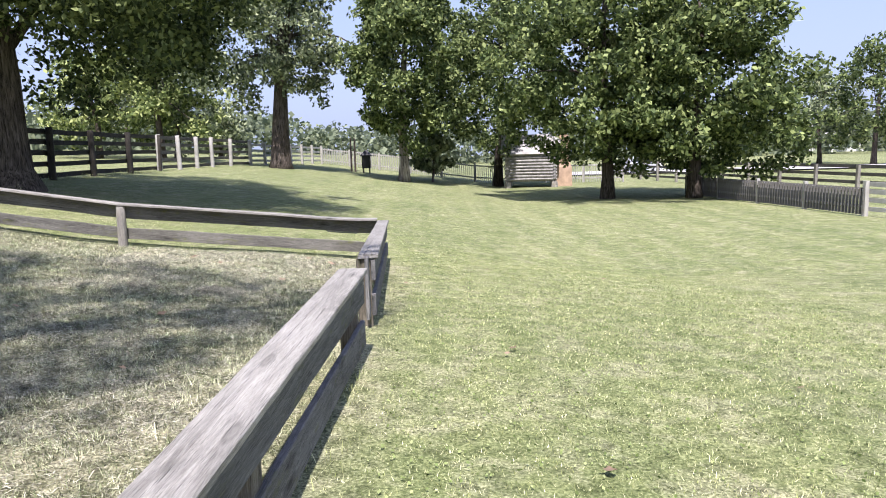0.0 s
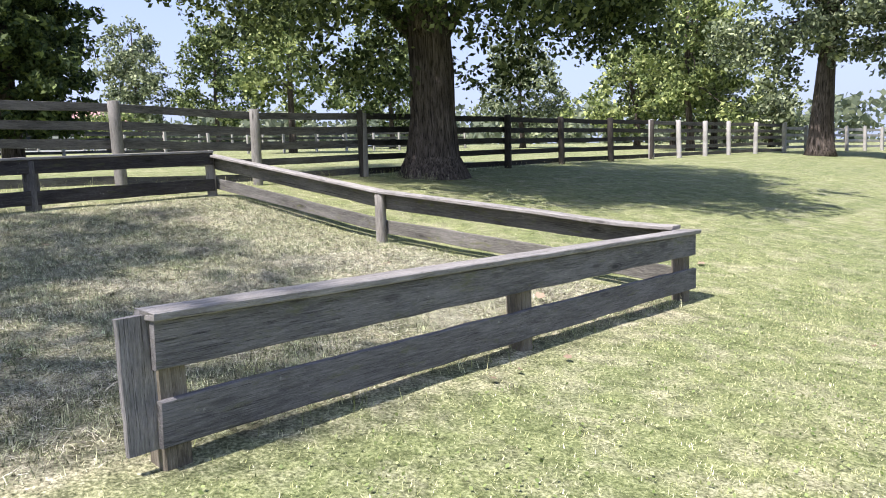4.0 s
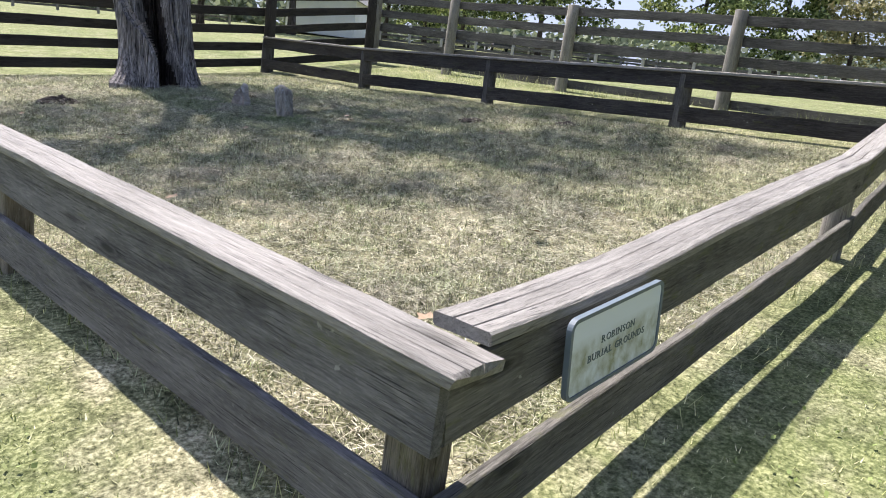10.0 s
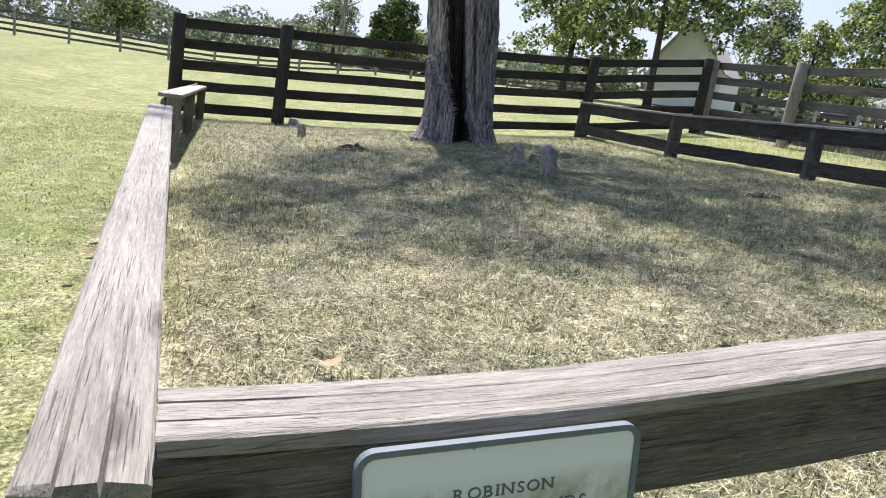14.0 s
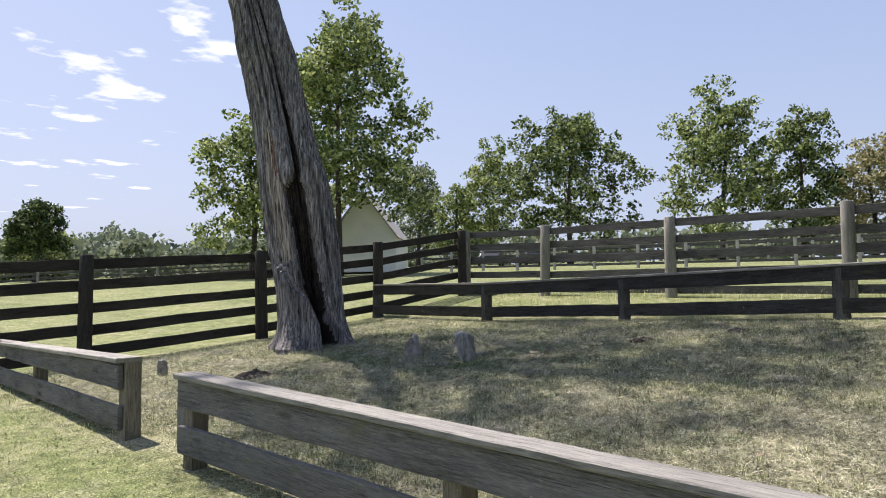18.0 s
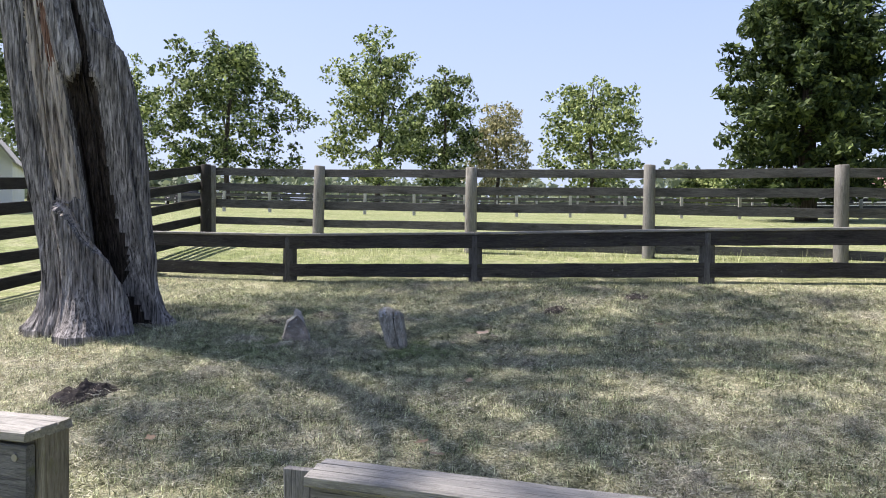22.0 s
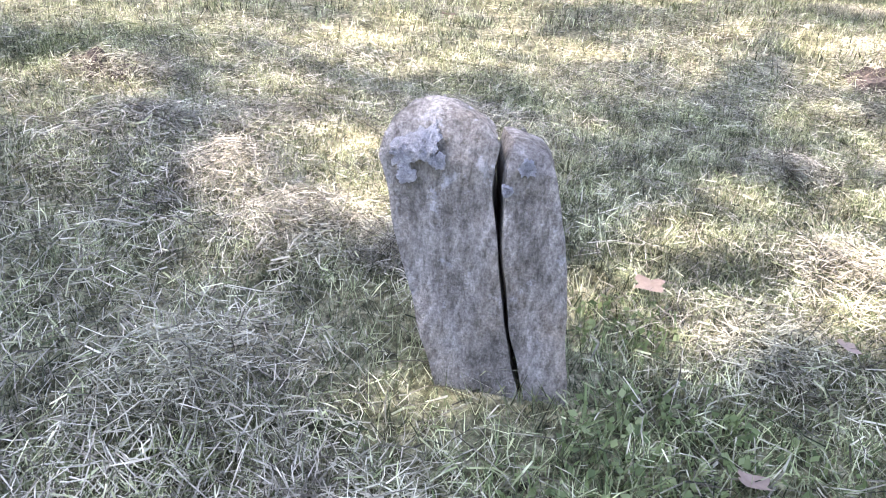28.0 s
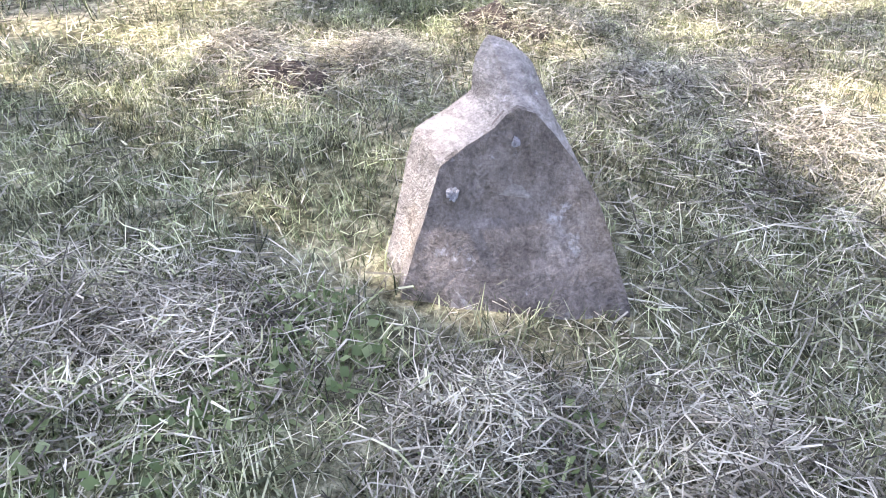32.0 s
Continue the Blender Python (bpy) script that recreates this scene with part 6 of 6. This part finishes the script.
x, y = np.repeat(tx, per), np.repeat(ty, per)
size = np.repeat(rg.uniform(0.03, 0.085, len(tx)), per)
tall_by = np.repeat(rg.uniform(0.6, 1.35, len(tx)), per)
x, y = x + rg.normal(0, 1, len(x)) * size, y + rg.normal(0, 1, len(y)) * size
fine = np.where((x > -6.2) & (x < -3.3) & (y > 3.0) & (y < 6.3), 0.5, 1.0)
plot.append(blades(rg, x, y, rg.uniform(0.02, 0.05, len(x)) * tall_by, rg.uniform(0.0026, 0.0055, len(x)) * fine, 0.75))
grass_patch("patchy green and dry grass inside the plot", "plot_grass", plot, M_BLADE_IN)

x, y = scatter(rg, -5.7, -3.7, 3.2, 5.9, 30000, 0.7)
grass_patch("fine short grass round the two markers", "fine_grass", [blades(rg, x, y, rg.uniform(0.015, 0.045, len(x)), rg.uniform(0.001, 0.0022, len(x)), 0.8, pointed=True)], M_BLADE_IN)

# dead clippings, loose all over and raked into clumps
hay = []
x, y = scatter(rg, -8.0, -0.8, -0.3, 10.7, 640, 0.9)
hay.append(straws(rg, x, y, rg.uniform(0.03, 0.10, len(x)), rg.uniform(0.0012, 0.0026, len(x)), rg.uniform(0.008, 0.03, len(x))))
x, y = scatter(rg, -6.0, -3.2, 3.0, 6.2, 2200, 1.0)
hay.append(straws(rg, x, y, rg.uniform(0.03, 0.12, len(x)), rg.uniform(0.0008, 0.0019, len(x)), rg.uniform(0.008, 0.035, len(x)), 2))
for box, dens in (((-7.9, -0.95, 6.8, 10.6), 1000), ((-4.2, -0.95, 8.6, 10.75), 2300), ((-3.6, -0.9, 0.2, 6.5), 900)):
    x, y = scatter(rg, *box, dens, 0.6)
    hay.append(straws(rg, x, y, rg.uniform(0.03, 0.10, len(x)), rg.uniform(0.0014, 0.003, len(x)), rg.uniform(0.008, 0.035, len(x))))
clumps = [(-4.88, 4.45, 0.13, 0.08), (-4.78, 4.62, 0.12, 0.06), (-4.33, 4.66, 0.16, 0.08), (-4.24, 4.25, 0.13, 0.05), (-4.30, 3.72, 0.12, 0.03), (-4.9, 5.55, 0.14, 0.04), (-4.62, 5.35, 0.12, 0.03), (-5.3, 4.9, 0.2, 0.03), (-4.16, 4.88, 0.13, 0.04), (-4.26, 4.05, 0.09, 0.03), (-5.1, 4.15, 0.15, 0.03), (-4.05, 4.5, 0.15, 0.05)]
clumps += [(rg.uniform(-7.8, -1.0), rg.uniform(0.3, 10.3), rg.uniform(0.12, 0.35), rg.uniform(0.02, 0.05)) for _ in range(48)]
clumps += [(rg.uniform(-7.8, -1.0), rg.uniform(0.3, 10.3), rg.uniform(0.25, 0.5), rg.uniform(0.03, 0.05)) for _ in range(70)]
clumps += [(rg.uniform(-6.0, -4.75), rg.uniform(3.2, 6.2), rg.uniform(0.08, 0.2), rg.uniform(0.03, 0.05)) for _ in range(12)]
clumps += [(c[1], c[2], c[3] * 0.9, 0.05) for c in CLODS]
for cx, cy, r, h in clumps:
    n = 180 if h == 0.05 and r > 0.07 and (cx, cy) in [(c[1], c[2]) for c in CLODS] else 1100 if r < 0.21 and h > 0.025 else 700
    ox, oy = rg.normal(0, r * 0.6, n), rg.normal(0, r * 0.6, n)
    hay.append(straws(rg, cx + ox, cy + oy, rg.uniform(0.03, 0.12, n), rg.uniform(0.0009, 0.002, n), 0.008 + rg.random(n) * h * 1.2 * np.exp(-(ox**2 + oy**2) / (r * r)), 2 if n > 1000 else 1))
grass_patch("pale dry grass clippings lying in clumps", "dry_clippings", hay, M_STRAW)

# taller tufts along the fences and weeds by the markers
tall = []
for a, b, n, h0, h1, sp in (((-0.66, 6.2), (-0.8, 10.9), 420, 0.03, 0.12, 0.08), ((-0.5, 0.3), (-0.66, 4.9), 380, 0.03, 0.11, 0.08), ((-0.9, 11.0), (-8.3, 10.52), 900, 0.03, 0.10, 0.09), ((-8.35, 10.3), (-8.1, 0), 1600, 0.03, 0.10, 0.1), ((-11.1, 0), (-11.1, 15), 4200, 0.06, 0.24, 0.22), ((-9.4, 0.5), (-10.6, 3.5), 900, 0.08, 0.28, 0.5), ((-10.9, 16.2), (-9.6, 16.6), 900, 0.08, 0.3, 0.25), ((-11.3, 16), (-11.6, 30), 2200, 0.06, 0.2, 0.2)):
    k = rg.random(n)
    x, y = a[0] + (b[0] - a[0]) * k + rg.normal(0, sp, n), a[1] + (b[1] - a[1]) * k + rg.normal(0, sp, n)
    tuft = rg.random(n) < 0.25 + 0.75 * (np.sin(7 * x + 3) * np.sin(5.3 * y) > 0.1)
    x, y = x[tuft], y[tuft]
    tall.append(blades(rg, x, y, h0 + (h1 - h0) * rg.random(len(x)) ** 1.8, rg.uniform(0.003, 0.006, len(x)), 0.55))
grass_patch("untrimmed taller grass along the fence lines", "tall_grass", tall, M_BLADE)

weeds = []
for cx, cy, r, n in ((-4.38, 5.18, 0.12, 260), (-4.30, 5.35, 0.16, 240), (-4.62, 5.16, 0.08, 90), (-4.22, 5.05, 0.10, 120), (-4.30, 3.82, 0.12, 200), (-4.22, 4.1, 0.10, 120), (-4.15, 3.7, 0.12, 160)):
    ang, rr = rg.uniform(0, 6.283, n), r * np.sqrt(rg.random(n))
    x, y = cx + rr * np.cos(ang), cy + rr * np.sin(ang)
    weeds.append(blades(rg, x, y, rg.uniform(0.02, 0.05, n), rg.uniform(0.003, 0.008, n), 0.9))
    weeds.append(leaf_cloud(rg, np.stack([x, y, ground_z(x, y) + 0.02], 1), 0.015, 1, 0.012, 0.5))
grass_patch("small green broad-leaved weeds beside the markers", "weeds", weeds, M_WEED)
